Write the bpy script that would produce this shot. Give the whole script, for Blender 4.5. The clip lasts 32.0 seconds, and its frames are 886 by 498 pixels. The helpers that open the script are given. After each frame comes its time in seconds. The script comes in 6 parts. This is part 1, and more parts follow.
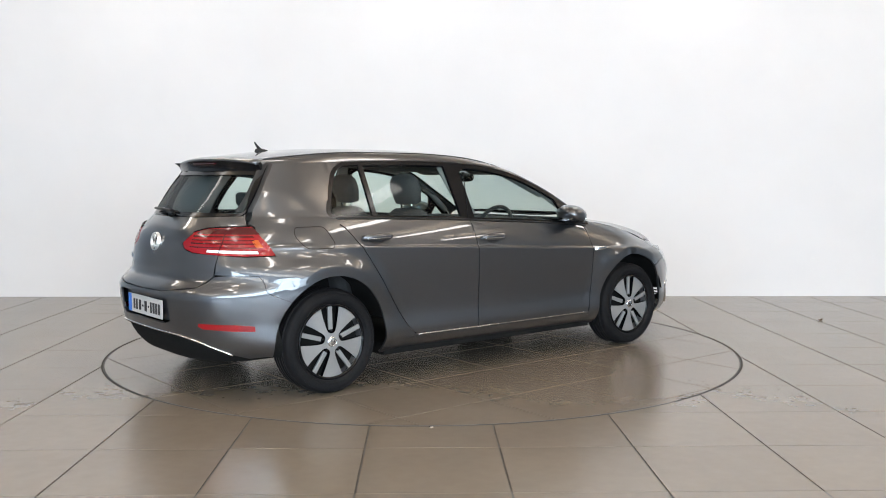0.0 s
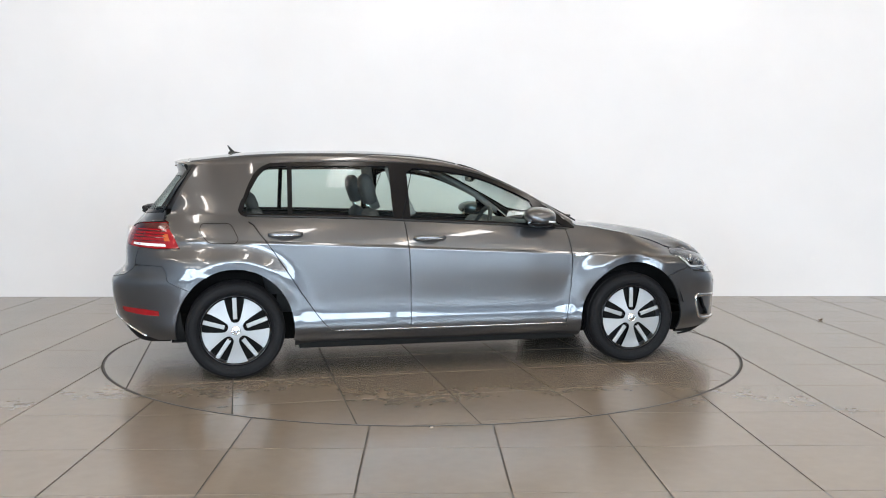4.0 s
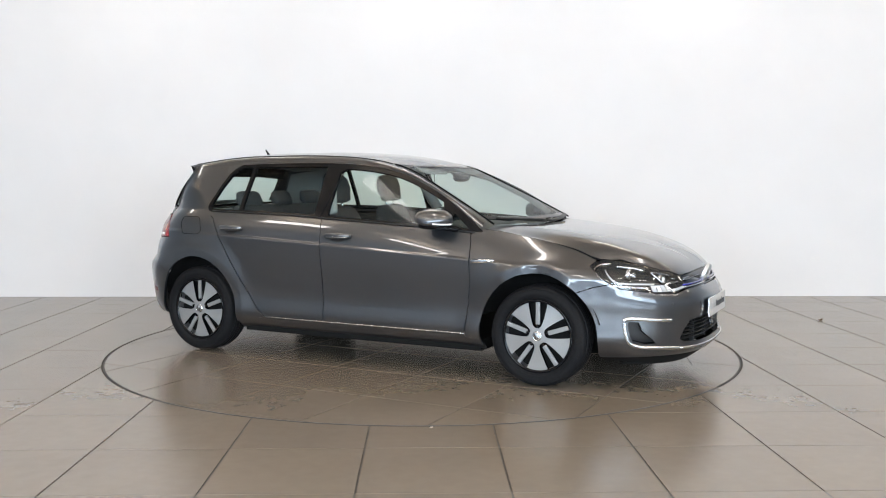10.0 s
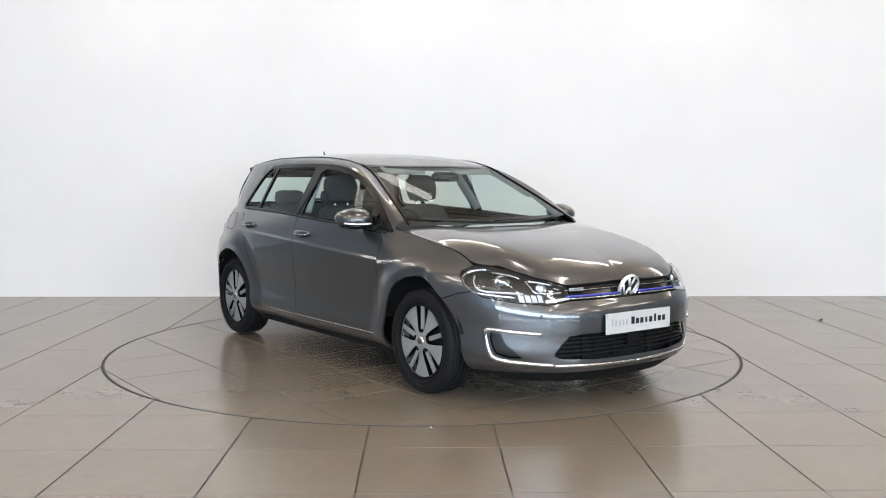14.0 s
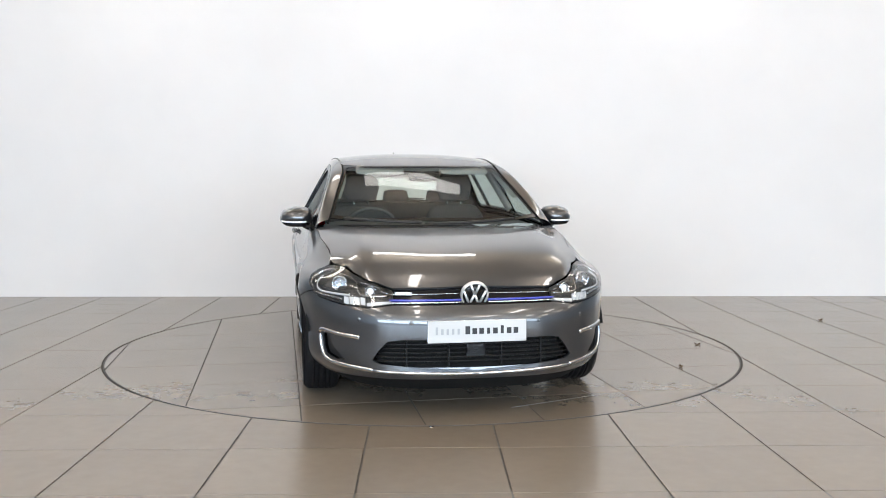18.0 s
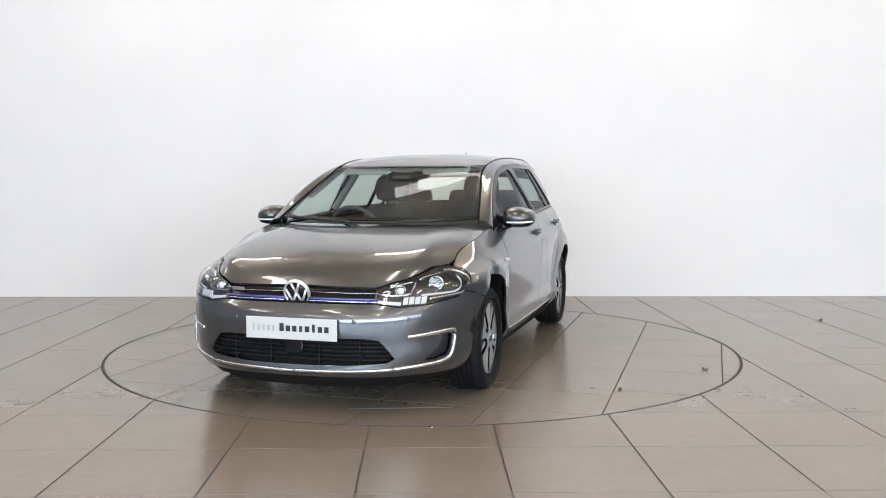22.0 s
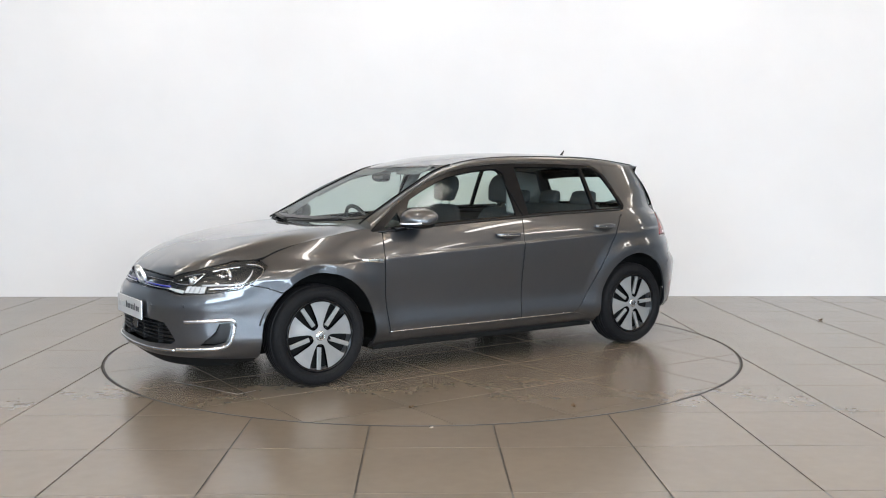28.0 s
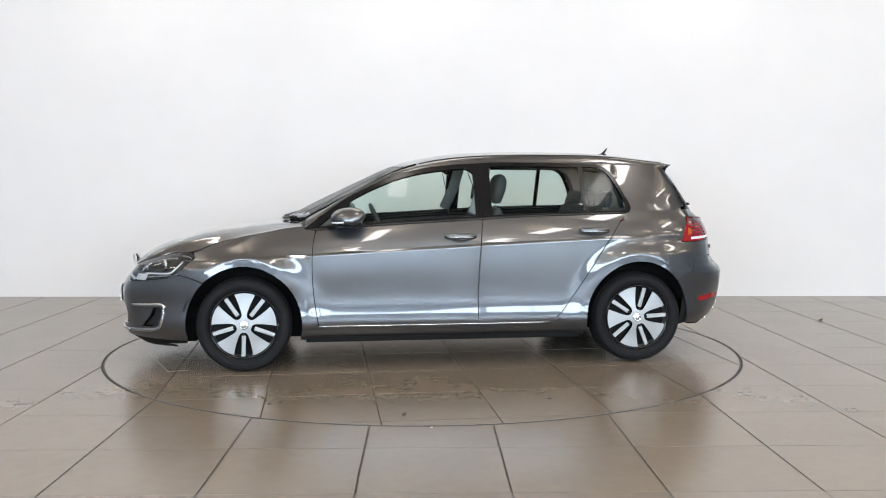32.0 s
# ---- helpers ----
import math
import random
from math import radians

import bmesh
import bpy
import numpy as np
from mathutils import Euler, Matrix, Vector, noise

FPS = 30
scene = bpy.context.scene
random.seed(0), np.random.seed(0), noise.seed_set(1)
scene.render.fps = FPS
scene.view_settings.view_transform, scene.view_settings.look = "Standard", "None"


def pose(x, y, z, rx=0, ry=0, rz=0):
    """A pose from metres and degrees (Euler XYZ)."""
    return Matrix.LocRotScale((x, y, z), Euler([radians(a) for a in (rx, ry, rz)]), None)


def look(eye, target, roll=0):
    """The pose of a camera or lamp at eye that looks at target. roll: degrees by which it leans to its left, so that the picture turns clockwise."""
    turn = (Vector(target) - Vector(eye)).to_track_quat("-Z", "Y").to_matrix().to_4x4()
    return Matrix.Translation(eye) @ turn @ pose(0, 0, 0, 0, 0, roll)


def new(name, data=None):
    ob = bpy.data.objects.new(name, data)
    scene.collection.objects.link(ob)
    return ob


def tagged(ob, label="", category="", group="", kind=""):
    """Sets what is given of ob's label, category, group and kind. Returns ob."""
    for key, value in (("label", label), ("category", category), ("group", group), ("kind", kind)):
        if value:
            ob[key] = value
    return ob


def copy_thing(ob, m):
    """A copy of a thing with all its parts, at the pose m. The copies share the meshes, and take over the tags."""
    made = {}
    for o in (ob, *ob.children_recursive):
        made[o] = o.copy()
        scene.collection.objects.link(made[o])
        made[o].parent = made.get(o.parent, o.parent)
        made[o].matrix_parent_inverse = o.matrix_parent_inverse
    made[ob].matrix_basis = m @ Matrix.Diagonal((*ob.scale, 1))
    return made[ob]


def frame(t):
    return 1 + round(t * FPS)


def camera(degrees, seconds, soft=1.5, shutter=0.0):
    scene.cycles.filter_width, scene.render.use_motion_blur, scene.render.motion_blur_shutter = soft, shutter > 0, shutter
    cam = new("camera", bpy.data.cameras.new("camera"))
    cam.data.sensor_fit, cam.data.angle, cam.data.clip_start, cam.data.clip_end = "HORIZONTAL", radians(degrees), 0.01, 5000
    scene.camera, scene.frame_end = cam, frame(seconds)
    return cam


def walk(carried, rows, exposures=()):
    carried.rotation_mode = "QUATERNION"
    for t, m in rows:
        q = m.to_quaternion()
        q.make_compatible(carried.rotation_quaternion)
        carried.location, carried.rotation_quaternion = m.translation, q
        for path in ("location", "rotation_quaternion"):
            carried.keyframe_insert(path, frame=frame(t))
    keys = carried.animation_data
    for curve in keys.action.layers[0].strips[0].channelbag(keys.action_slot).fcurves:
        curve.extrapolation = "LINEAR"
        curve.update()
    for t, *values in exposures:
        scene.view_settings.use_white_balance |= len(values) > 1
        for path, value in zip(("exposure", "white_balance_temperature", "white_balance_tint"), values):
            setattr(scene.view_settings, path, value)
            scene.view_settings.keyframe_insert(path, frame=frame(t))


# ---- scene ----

# A single fixed camera on a stand, 1.24 m above the floor.
cam = camera(51.35, 32.0, soft=1.0)
EYE = (0.0, -6.8406, 1.2399)
_yaw, _tilt = radians(1.1795), radians(-4.2892)
_aim = (EYE[0] + math.sin(_yaw) * math.cos(_tilt), EYE[1] + math.cos(_yaw) * math.cos(_tilt), EYE[2] + math.sin(_tilt))
walk(cam, [(0.0, look(EYE, _aim)), (32.0, look(EYE, _aim))], exposures=[(0.0, -0.05), (32.0, -0.05)])

# ---- light: daylight through the glazed front behind the camera, lamps in the ceiling ----
world = bpy.data.worlds.new("sky")
scene.world = world
world.use_nodes = True
_sky = world.node_tree.nodes.new("ShaderNodeTexSky")
_sky.sky_type, _sky.sun_disc = "NISHITA", False
_sky.sun_elevation, _sky.sun_rotation = radians(35), radians(60)
_bg = world.node_tree.nodes["Background"]
_bg.inputs["Strength"].default_value = 0.12
world.node_tree.links.new(_sky.outputs["Color"], _bg.inputs["Color"])

ROOM_W, ROOM_E, FRONT_Y, CEIL = -8.5, 13.0, -12.5, 4.6
WALL_Y = 2.93


def area_lamp(name, m, w, h, watts, colour):
    data = bpy.data.lights.new(name, "AREA")
    data.shape, data.size, data.size_y, data.energy, data.color = "RECTANGLE", w, h, watts, colour
    ob = new(name, data)
    ob.matrix_world = m
    return ob


WINDOW_BAYS = [(-7.9, -4.0), (-3.94, -0.03), (0.03, 3.94), (4.0, 8.0), (8.06, 12.4)]
for _a, _b in WINDOW_BAYS:
    _x = (_a + _b) / 2
    area_lamp("window_daylight", look((_x, FRONT_Y - 0.12, 2.0), (_x, 0, 2.0)), _b - _a, 2.2, 480 if _a < 8 else 300, (0.70, 0.85, 1.0))

# ---- materials ----


def material(name, colour, rough=0.5, metal=0.0, grain=0.0, grain_scale=40.0, blotch=0.0, blotch_scale=3.0, bump=0.0, bump_scale=200.0, coat=0.0, random_value=0.0, spec=0.5, rough_vary=0.0):
    m = bpy.data.materials.new(name)
    m.use_nodes = True
    nt = m.node_tree
    b = nt.nodes["Principled BSDF"]
    b.inputs["Roughness"].default_value, b.inputs["Metallic"].default_value = rough, metal
    b.inputs["Coat Weight"].default_value, b.inputs["Coat Roughness"].default_value = coat, 0.03
    b.inputs["Specular IOR Level"].default_value = spec
    b.inputs["Base Color"].default_value = (*colour, 1)
    tc = nt.nodes.new("ShaderNodeTexCoord")

    def nz(scale, detail):
        n = nt.nodes.new("ShaderNodeTexNoise")
        n.inputs["Scale"].default_value, n.inputs["Detail"].default_value = scale, detail
        nt.links.new(tc.outputs["Object"], n.inputs["Vector"])
        return n

    def span(src, lo, hi):
        r = nt.nodes.new("ShaderNodeMapRange")
        r.inputs["From Min"].default_value, r.inputs["From Max"].default_value = 0.25, 0.75
        r.inputs["To Min"].default_value, r.inputs["To Max"].default_value = lo, hi
        nt.links.new(src, r.inputs["Value"])
        return r.outputs["Result"]

    factors = []
    if grain:
        factors.append(span(nz(grain_scale, 4).outputs["Fac"], 1 - grain, 1 + grain))
    if blotch:
        factors.append(span(nz(blotch_scale, 5).outputs["Fac"], 1 - blotch, 1 + blotch))
    if random_value:
        oi = nt.nodes.new("ShaderNodeObjectInfo")
        r = nt.nodes.new("ShaderNodeMapRange")
        r.inputs["To Min"].default_value, r.inputs["To Max"].default_value = 1 - random_value, 1 + random_value
        nt.links.new(oi.outputs["Random"], r.inputs["Value"])
        factors.append(r.outputs["Result"])
    if factors:
        f = factors[0]
        for g in factors[1:]:
            mu = nt.nodes.new("ShaderNodeMath")
            mu.operation = "MULTIPLY"
            nt.links.new(f, mu.inputs[0]), nt.links.new(g, mu.inputs[1])
            f = mu.outputs[0]
        vm = nt.nodes.new("ShaderNodeVectorMath")
        vm.operation = "SCALE"
        vm.inputs[0].default_value = colour
        nt.links.new(f, vm.inputs["Scale"])
        nt.links.new(vm.outputs["Vector"], b.inputs["Base Color"])
    if rough_vary:
        nt.links.new(span(nz(2.3, 6).outputs["Fac"], rough - rough_vary, rough + rough_vary), b.inputs["Roughness"])
    if bump:
        bp = nt.nodes.new("ShaderNodeBump")
        bp.inputs["Strength"].default_value, bp.inputs["Distance"].default_value = bump, 0.002
        nt.links.new(nz(bump_scale, 3).outputs["Fac"], bp.inputs["Height"])
        nt.links.new(bp.outputs["Normal"], b.inputs["Normal"])
    return m


def glass(name, tint, gloss=1.0, ior=1.45):
    """A thin pane: light passes through tinted, the surface mirrors by Fresnel."""
    m = bpy.data.materials.new(name)
    m.use_nodes = True
    nt = m.node_tree
    nt.nodes.remove(nt.nodes["Principled BSDF"])
    out = nt.nodes["Material Output"]
    tr, gl, mix, fr = (nt.nodes.new(k) for k in ("ShaderNodeBsdfTransparent", "ShaderNodeBsdfGlossy", "ShaderNodeMixShader", "ShaderNodeLayerWeight"))
    fr.inputs["Blend"].default_value = 0.5
    power, span = nt.nodes.new("ShaderNodeMath"), nt.nodes.new("ShaderNodeMapRange")
    power.operation = "POWER"
    power.inputs[1].default_value = 5.0
    f0 = ((ior - 1) / (ior + 1)) ** 2 * 1.6
    span.inputs["To Min"].default_value, span.inputs["To Max"].default_value = f0, 1.0
    nt.links.new(fr.outputs["Facing"], power.inputs[0]), nt.links.new(power.outputs[0], span.inputs["Value"])
    tr.inputs["Color"].default_value = (*tint, 1)
    gl.inputs["Color"].default_value, gl.inputs["Roughness"].default_value = (gloss, gloss, gloss, 1), 0.01
    nt.links.new(span.outputs["Result"], mix.inputs[0]), nt.links.new(tr.outputs[0], mix.inputs[1]), nt.links.new(gl.outputs[0], mix.inputs[2])
    nt.links.new(mix.outputs[0], out.inputs["Surface"])
    return m


def glow(name, colour, strength):
    m = bpy.data.materials.new(name)
    m.use_nodes = True
    b = m.node_tree.nodes["Principled BSDF"]
    b.inputs["Base Color"].default_value = (*colour, 1)
    b.inputs["Emission Color"].default_value, b.inputs["Emission Strength"].default_value = (*colour, 1), strength
    return m


def car_paint():
    """Grey metallic: dark base with fine bright flakes under a clear coat."""
    base = (0.062, 0.066, 0.074)
    m = material("grey_metallic_paint", base, rough=0.34, metal=0.80, coat=1.0, spec=0.5)
    nt = m.node_tree
    b = nt.nodes["Principled BSDF"]
    b.inputs["Coat Roughness"].default_value, b.inputs["Coat IOR"].default_value = 0.03, 1.72
    tc, v = nt.nodes.new("ShaderNodeTexCoord"), nt.nodes.new("ShaderNodeTexVoronoi")
    v.inputs["Scale"].default_value = 900
    nt.links.new(tc.outputs["Object"], v.inputs["Vector"])
    mp = nt.nodes.new("ShaderNodeMapRange")
    mp.inputs["To Min"].default_value, mp.inputs["To Max"].default_value = 0.8, 1.2
    nt.links.new(v.outputs["Color"], mp.inputs["Value"])
    vm = nt.nodes.new("ShaderNodeVectorMath")
    vm.operation = "SCALE"
    vm.inputs[0].default_value = base
    nt.links.new(mp.outputs["Result"], vm.inputs["Scale"])
    nt.links.new(vm.outputs["Vector"], b.inputs["Base Color"])
    return m


PAINT = car_paint()
GLOSS_BLACK = material("gloss_black", (0.005, 0.005, 0.006), rough=0.14, spec=0.22)
SATIN_BLACK = material("satin_black_plastic", (0.012, 0.012, 0.013), rough=0.45, spec=0.35, grain=0.15, grain_scale=300, bump=0.15, bump_scale=900)
GRILLE_BLACK = material("grille_black_plastic", (0.006, 0.006, 0.0065), rough=0.45, spec=0.25)
LINER = material("matt_black_liner", (0.008, 0.008, 0.008), rough=0.9, spec=0.15, grain=0.3, grain_scale=90)
RUBBER = material("tyre_rubber", (0.008, 0.008, 0.009), rough=0.65, spec=0.15, grain=0.25, grain_scale=60, blotch=0.2, bump=0.3, bump_scale=500)
CHROME = material("chrome", (0.82, 0.83, 0.84), rough=0.08, metal=1.0, blotch=0.04)
BADGE = material("bright_badge_metal", (0.74, 0.75, 0.76), rough=0.28, metal=0.75)
SATIN_CHROME = material("satin_chrome", (0.62, 0.63, 0.65), rough=0.25, metal=1.0)
ALLOY = material("machined_silver_alloy", (0.31, 0.315, 0.32), rough=0.38, metal=0.45, grain=0.04, grain_scale=150, rough_vary=0.05)
GLASS = glass("clear_tinted_glass", (0.82, 0.92, 0.895), gloss=0.30, ior=1.45)
SCREEN_GLASS = glass("windscreen_glass", (0.86, 0.94, 0.915), gloss=0.42, ior=1.45)
LENS = glass("clear_lens", (0.95, 0.96, 0.97), ior=1.42)
RED_LENS = material("red_lamp_lens", (0.25, 0.004, 0.008), rough=0.12, coat=0.15, blotch=0.08, blotch_scale=20)
RED_DARK = material("dark_red_lens", (0.060, 0.003, 0.005), rough=0.12, coat=0.3)
WHITE_LENS = material("white_lamp_lens", (0.82, 0.82, 0.84), rough=0.12, coat=1.0)
LAMP_SILVER = material("lamp_reflector", (0.42, 0.43, 0.45), rough=0.18, metal=1.0)
LAMP_GREY = material("lamp_bezel_grey", (0.035, 0.036, 0.038), rough=0.3, metal=0.5)
DRL = material("light_guide_strip", (0.50, 0.51, 0.53), rough=0.18, coat=0.6)
BLUE = material("blue_accent", (0.03, 0.04, 0.32), rough=0.2, coat=1.0)
PLATE_WHITE = material("plate_white", (0.48, 0.48, 0.48), rough=0.35, coat=0.3, blotch=0.03)
PLATE_BLUE = material("plate_blue_band", (0.03, 0.15, 0.55), rough=0.35)
INK = material("black_ink", (0.012, 0.012, 0.014), rough=0.4)
INK_GREY = material("grey_ink", (0.32, 0.33, 0.34), rough=0.4)
FABRIC = material("dark_seat_fabric", (0.045, 0.046, 0.048), rough=0.9, blotch=0.1, blotch_scale=8)
TRIM_DARK = material("dark_dash_plastic", (0.030, 0.032, 0.033), rough=0.6, grain=0.15, grain_scale=500)
TRIM_LIGHT = material("grey_headliner", (0.20, 0.205, 0.20), rough=0.9, grain=0.08, grain_scale=300)
STEEL = material("dull_steel", (0.30, 0.30, 0.31), rough=0.4, metal=0.9, blotch=0.15)
WALL_PAINT = material("white_wall_paint", (0.735, 0.722, 0.728), rough=0.75, grain=0.012, grain_scale=2.0, blotch=0.018, blotch_scale=0.5, bump=0.08, bump_scale=120)
# unseen walls, tinted pale blue to throw window-like light on the car's doors
SIDE_PAINT = material("side_wall_paint", (0.35, 0.39, 0.44), rough=0.8, blotch=0.04, blotch_scale=0.6)
CEILING_PAINT = material("beige_ceiling_tile", (0.80, 0.675, 0.53), rough=0.85, blotch=0.05)
BEAM = material("brown_beam", (0.22, 0.18, 0.14), rough=0.6, blotch=0.08)
CLERESTORY = glow("clerestory_pane_light", (1.0, 0.93, 0.82), 5.0)
AMBER = material("amber_lens", (0.45, 0.07, 0.008), rough=0.12, coat=1.0)
DRY_LEAF = material("dry_leaf", (0.10, 0.06, 0.03), rough=0.9, grain=0.3, grain_scale=200)
# dimmer glow for the added fill row by the back wall
WALL_FILL_PANEL = glow("wall_fill_panel", (1.0, 0.955, 0.905), 8.5)
LIGHT_PANEL = glow("ceiling_light_panel", (1.0, 0.947, 0.895), 13.0)
FRAME_GREY = material("window_frame_grey", (0.20, 0.20, 0.21), rough=0.45, metal=0.3)
GROUT = material("dark_grout", (0.060, 0.054, 0.047), rough=0.9, grain=0.2, grain_scale=80)
RING = material("dark_ring_seal", (0.045, 0.043, 0.042), rough=0.55, blotch=0.3, blotch_scale=6)


def tile_material():
    """Warm grey porcelain: faint lengthwise veining, cloudy wear, half-polished."""
    m = material("grey_brown_porcelain", (0.178, 0.147, 0.116), rough=0.235, grain=0.035, grain_scale=14, blotch=0.06, blotch_scale=1.3, random_value=0.035, rough_vary=0.015, spec=1.0)
    m.node_tree.nodes["Principled BSDF"].inputs["IOR"].default_value = 1.52
    return m


TILE = tile_material()

# ---- mesh helpers ----
from mathutils.geometry import delaunay_2d_cdt


def mesh_object(name, verts, faces, mat, parent=None, label="", smooth=True, normals=None):
    me = bpy.data.meshes.new(name)
    me.from_pydata([tuple(v) for v in verts], [], faces)
    me.materials.append(mat)
    me.polygons.foreach_set("use_smooth", [smooth] * len(me.polygons))
    me.update()
    if normals is not None:
        me.normals_split_custom_set_from_vertices([tuple(n) for n in normals])
    ob = new(name, me)
    if parent is not None:
        ob.parent = parent
    return tagged(ob, label=label)


def part(name, bm, mat, parent, label="", smooth=False):
    """Links a bmesh as one mesh object under a thing or a part."""
    bmesh.ops.recalc_face_normals(bm, faces=bm.faces)
    me = bpy.data.meshes.new(name)
    bm.to_mesh(me)
    bm.free()
    me.materials.append(mat)
    me.polygons.foreach_set("use_smooth", [smooth] * len(me.polygons))
    ob = new(name, me)
    if parent is not None:
        ob.parent = parent
    return tagged(ob, label=label)


def box(size, at=(0, 0, 0), bevel=0.0, turn=None, segments=2):
    bm = bmesh.new()
    bmesh.ops.create_cube(bm, size=1, matrix=Matrix.Diagonal((*size, 1)))
    if bevel:
        bmesh.ops.bevel(bm, geom=list(bm.edges), offset=bevel, segments=segments, profile=0.6, affect="EDGES")
    bmesh.ops.transform(bm, verts=bm.verts, matrix=Matrix.Translation(at) @ (turn or Matrix.Identity(4)))
    return bm


def spline(xs, ys):
    """Smooth curve through points, no overshoot."""
    xs, ys = list(map(float, xs)), list(map(float, ys))
    if xs[0] > xs[-1]:
        xs, ys = xs[::-1], ys[::-1]
    n = len(xs)
    d = [(ys[i + 1] - ys[i]) / (xs[i + 1] - xs[i]) for i in range(n - 1)]
    m = [d[0]] + [0.0 if d[i - 1] * d[i] <= 0 else 2 * d[i - 1] * d[i] / (d[i - 1] + d[i]) for i in range(1, n - 1)] + [d[-1]]

    def f(x):
        if x <= xs[0]:
            return ys[0] + m[0] * (x - xs[0])
        if x >= xs[-1]:
            return ys[-1] + m[-1] * (x - xs[-1])
        i = 0
        while x > xs[i + 1]:
            i += 1
        h = xs[i + 1] - xs[i]
        t = (x - xs[i]) / h
        return (ys[i] * (1 + 2 * t) * (1 - t) ** 2 + ys[i + 1] * t * t * (3 - 2 * t) + h * m[i] * t * (1 - t) ** 2 - h * m[i + 1] * t * t * (1 - t))
    return f


def smooth_line(xs, ys):
    """Natural cubic through points: even curvature along the body."""
    xs, ys = np.array(xs, float), np.array(ys, float)
    n, h = len(xs), np.diff(xs)
    a, r = np.eye(n), np.zeros(n)
    for i in range(1, n - 1):
        a[i, i - 1:i + 2] = h[i - 1], 2 * (h[i - 1] + h[i]), h[i]
        r[i] = 6 * ((ys[i + 1] - ys[i]) / h[i] - (ys[i] - ys[i - 1]) / h[i - 1])
    m = np.linalg.solve(a, r)

    def f(x):
        x = max(xs[0], min(xs[-1], x))
        i = int(min(n - 2, np.searchsorted(xs, x, "right") - 1))
        p, q = xs[i + 1] - x, x - xs[i]
        return float((m[i] * p ** 3 + m[i + 1] * q ** 3) / (6 * h[i]) + (ys[i] / h[i] - m[i] * h[i] / 6) * p + (ys[i + 1] / h[i] - m[i + 1] * h[i] / 6) * q)
    return f


def eased(f, lo, hi, width, n=160):
    """The curve f between lo and hi with its small bends ironed out over a width."""
    xs = np.linspace(lo, hi, n)
    offs = np.linspace(-1.0, 1.0, 13)
    wts = np.exp(-3.0 * offs * offs)
    wts /= wts.sum()
    ys = np.array([sum(w * f(x + o * min(width, x - lo + 1e-6, hi - x + 1e-6)) for o, w in zip(offs, wts)) for x in xs])
    h = xs[1] - xs[0]
    d = np.gradient(ys, h)

    def g(x):
        if x < lo or x > hi:
            return float(ys[0] + d[0] * (x - lo)) if x < lo else float(ys[-1] + d[-1] * (x - hi))
        i = min(n - 2, int((x - lo) / h))
        t = (x - xs[i]) / h
        return float(ys[i] * (1 + 2 * t) * (1 - t) ** 2 + ys[i + 1] * t * t * (3 - 2 * t) + h * d[i] * t * (1 - t) ** 2 - h * d[i + 1] * t * t * (1 - t))
    return g


def low_order(xs, ys, degree):
    """The evenest curve of a low degree near the points."""
    c = np.polyfit(np.array(xs, float), np.array(ys, float), degree)
    return lambda x: float(np.polyval(c, x))


def inside_many(pts, poly):
    """The inside test for many points at once."""
    pts = np.asarray(pts, float)
    c = np.zeros(len(pts), bool)
    x, y = pts[:, 0], pts[:, 1]
    for (xi, yi), (xj, yj) in zip(poly, [poly[-1]] + list(poly[:-1])):
        if yi != yj:
            c ^= ((yi > y) != (yj > y)) & (x < (xj - xi) * (y - yi) / (yj - yi) + xi)
    return c


def resample(poly, step):
    out = []
    for i, a in enumerate(poly):
        b = poly[(i + 1) % len(poly)]
        n = max(1, math.ceil(math.dist(a, b) / step))
        out += [(a[0] + (b[0] - a[0]) * k / n, a[1] + (b[1] - a[1]) * k / n) for k in range(n)]
    return out


def rounded(poly, r=0.02, n=4):
    """Rounds the corners of a closed outline."""
    out = []
    for i, p in enumerate(poly):
        p, a, b = Vector(p), Vector(poly[i - 1]), Vector(poly[(i + 1) % len(poly)])
        da, db = a - p, b - p
        k = min(r, da.length * 0.45, db.length * 0.45)
        s, e = p + da.normalized() * k, p + db.normalized() * k
        for j in range(n + 1):
            t = j / n
            out.append(tuple(s * (1 - t) ** 2 + p * 2 * t * (1 - t) + e * t * t))
    return out


def curve_pts(pts, step=0.02, closed=False):
    """A smooth line through points of any dimension (Catmull-Rom)."""
    P = [Vector(p) for p in pts]
    n, out = len(P), []
    for i in range(n if closed else n - 1):
        g = (lambda k: P[k % n]) if closed else (lambda k: P[min(max(k, 0), n - 1)])
        p0, p1, p2, p3 = g(i - 1), g(i), g(i + 1), g(i + 2)
        m = max(1, math.ceil((p2 - p1).length / step))
        for k in range(m):
            t = k / m
            out.append(tuple(0.5 * (2 * p1 + (p2 - p0) * t + (2 * p0 - 5 * p1 + 4 * p2 - p3) * t * t + (3 * p1 - p0 - 3 * p2 + p3) * t ** 3)))
    if not closed:
        out.append(tuple(P[-1]))
    return out


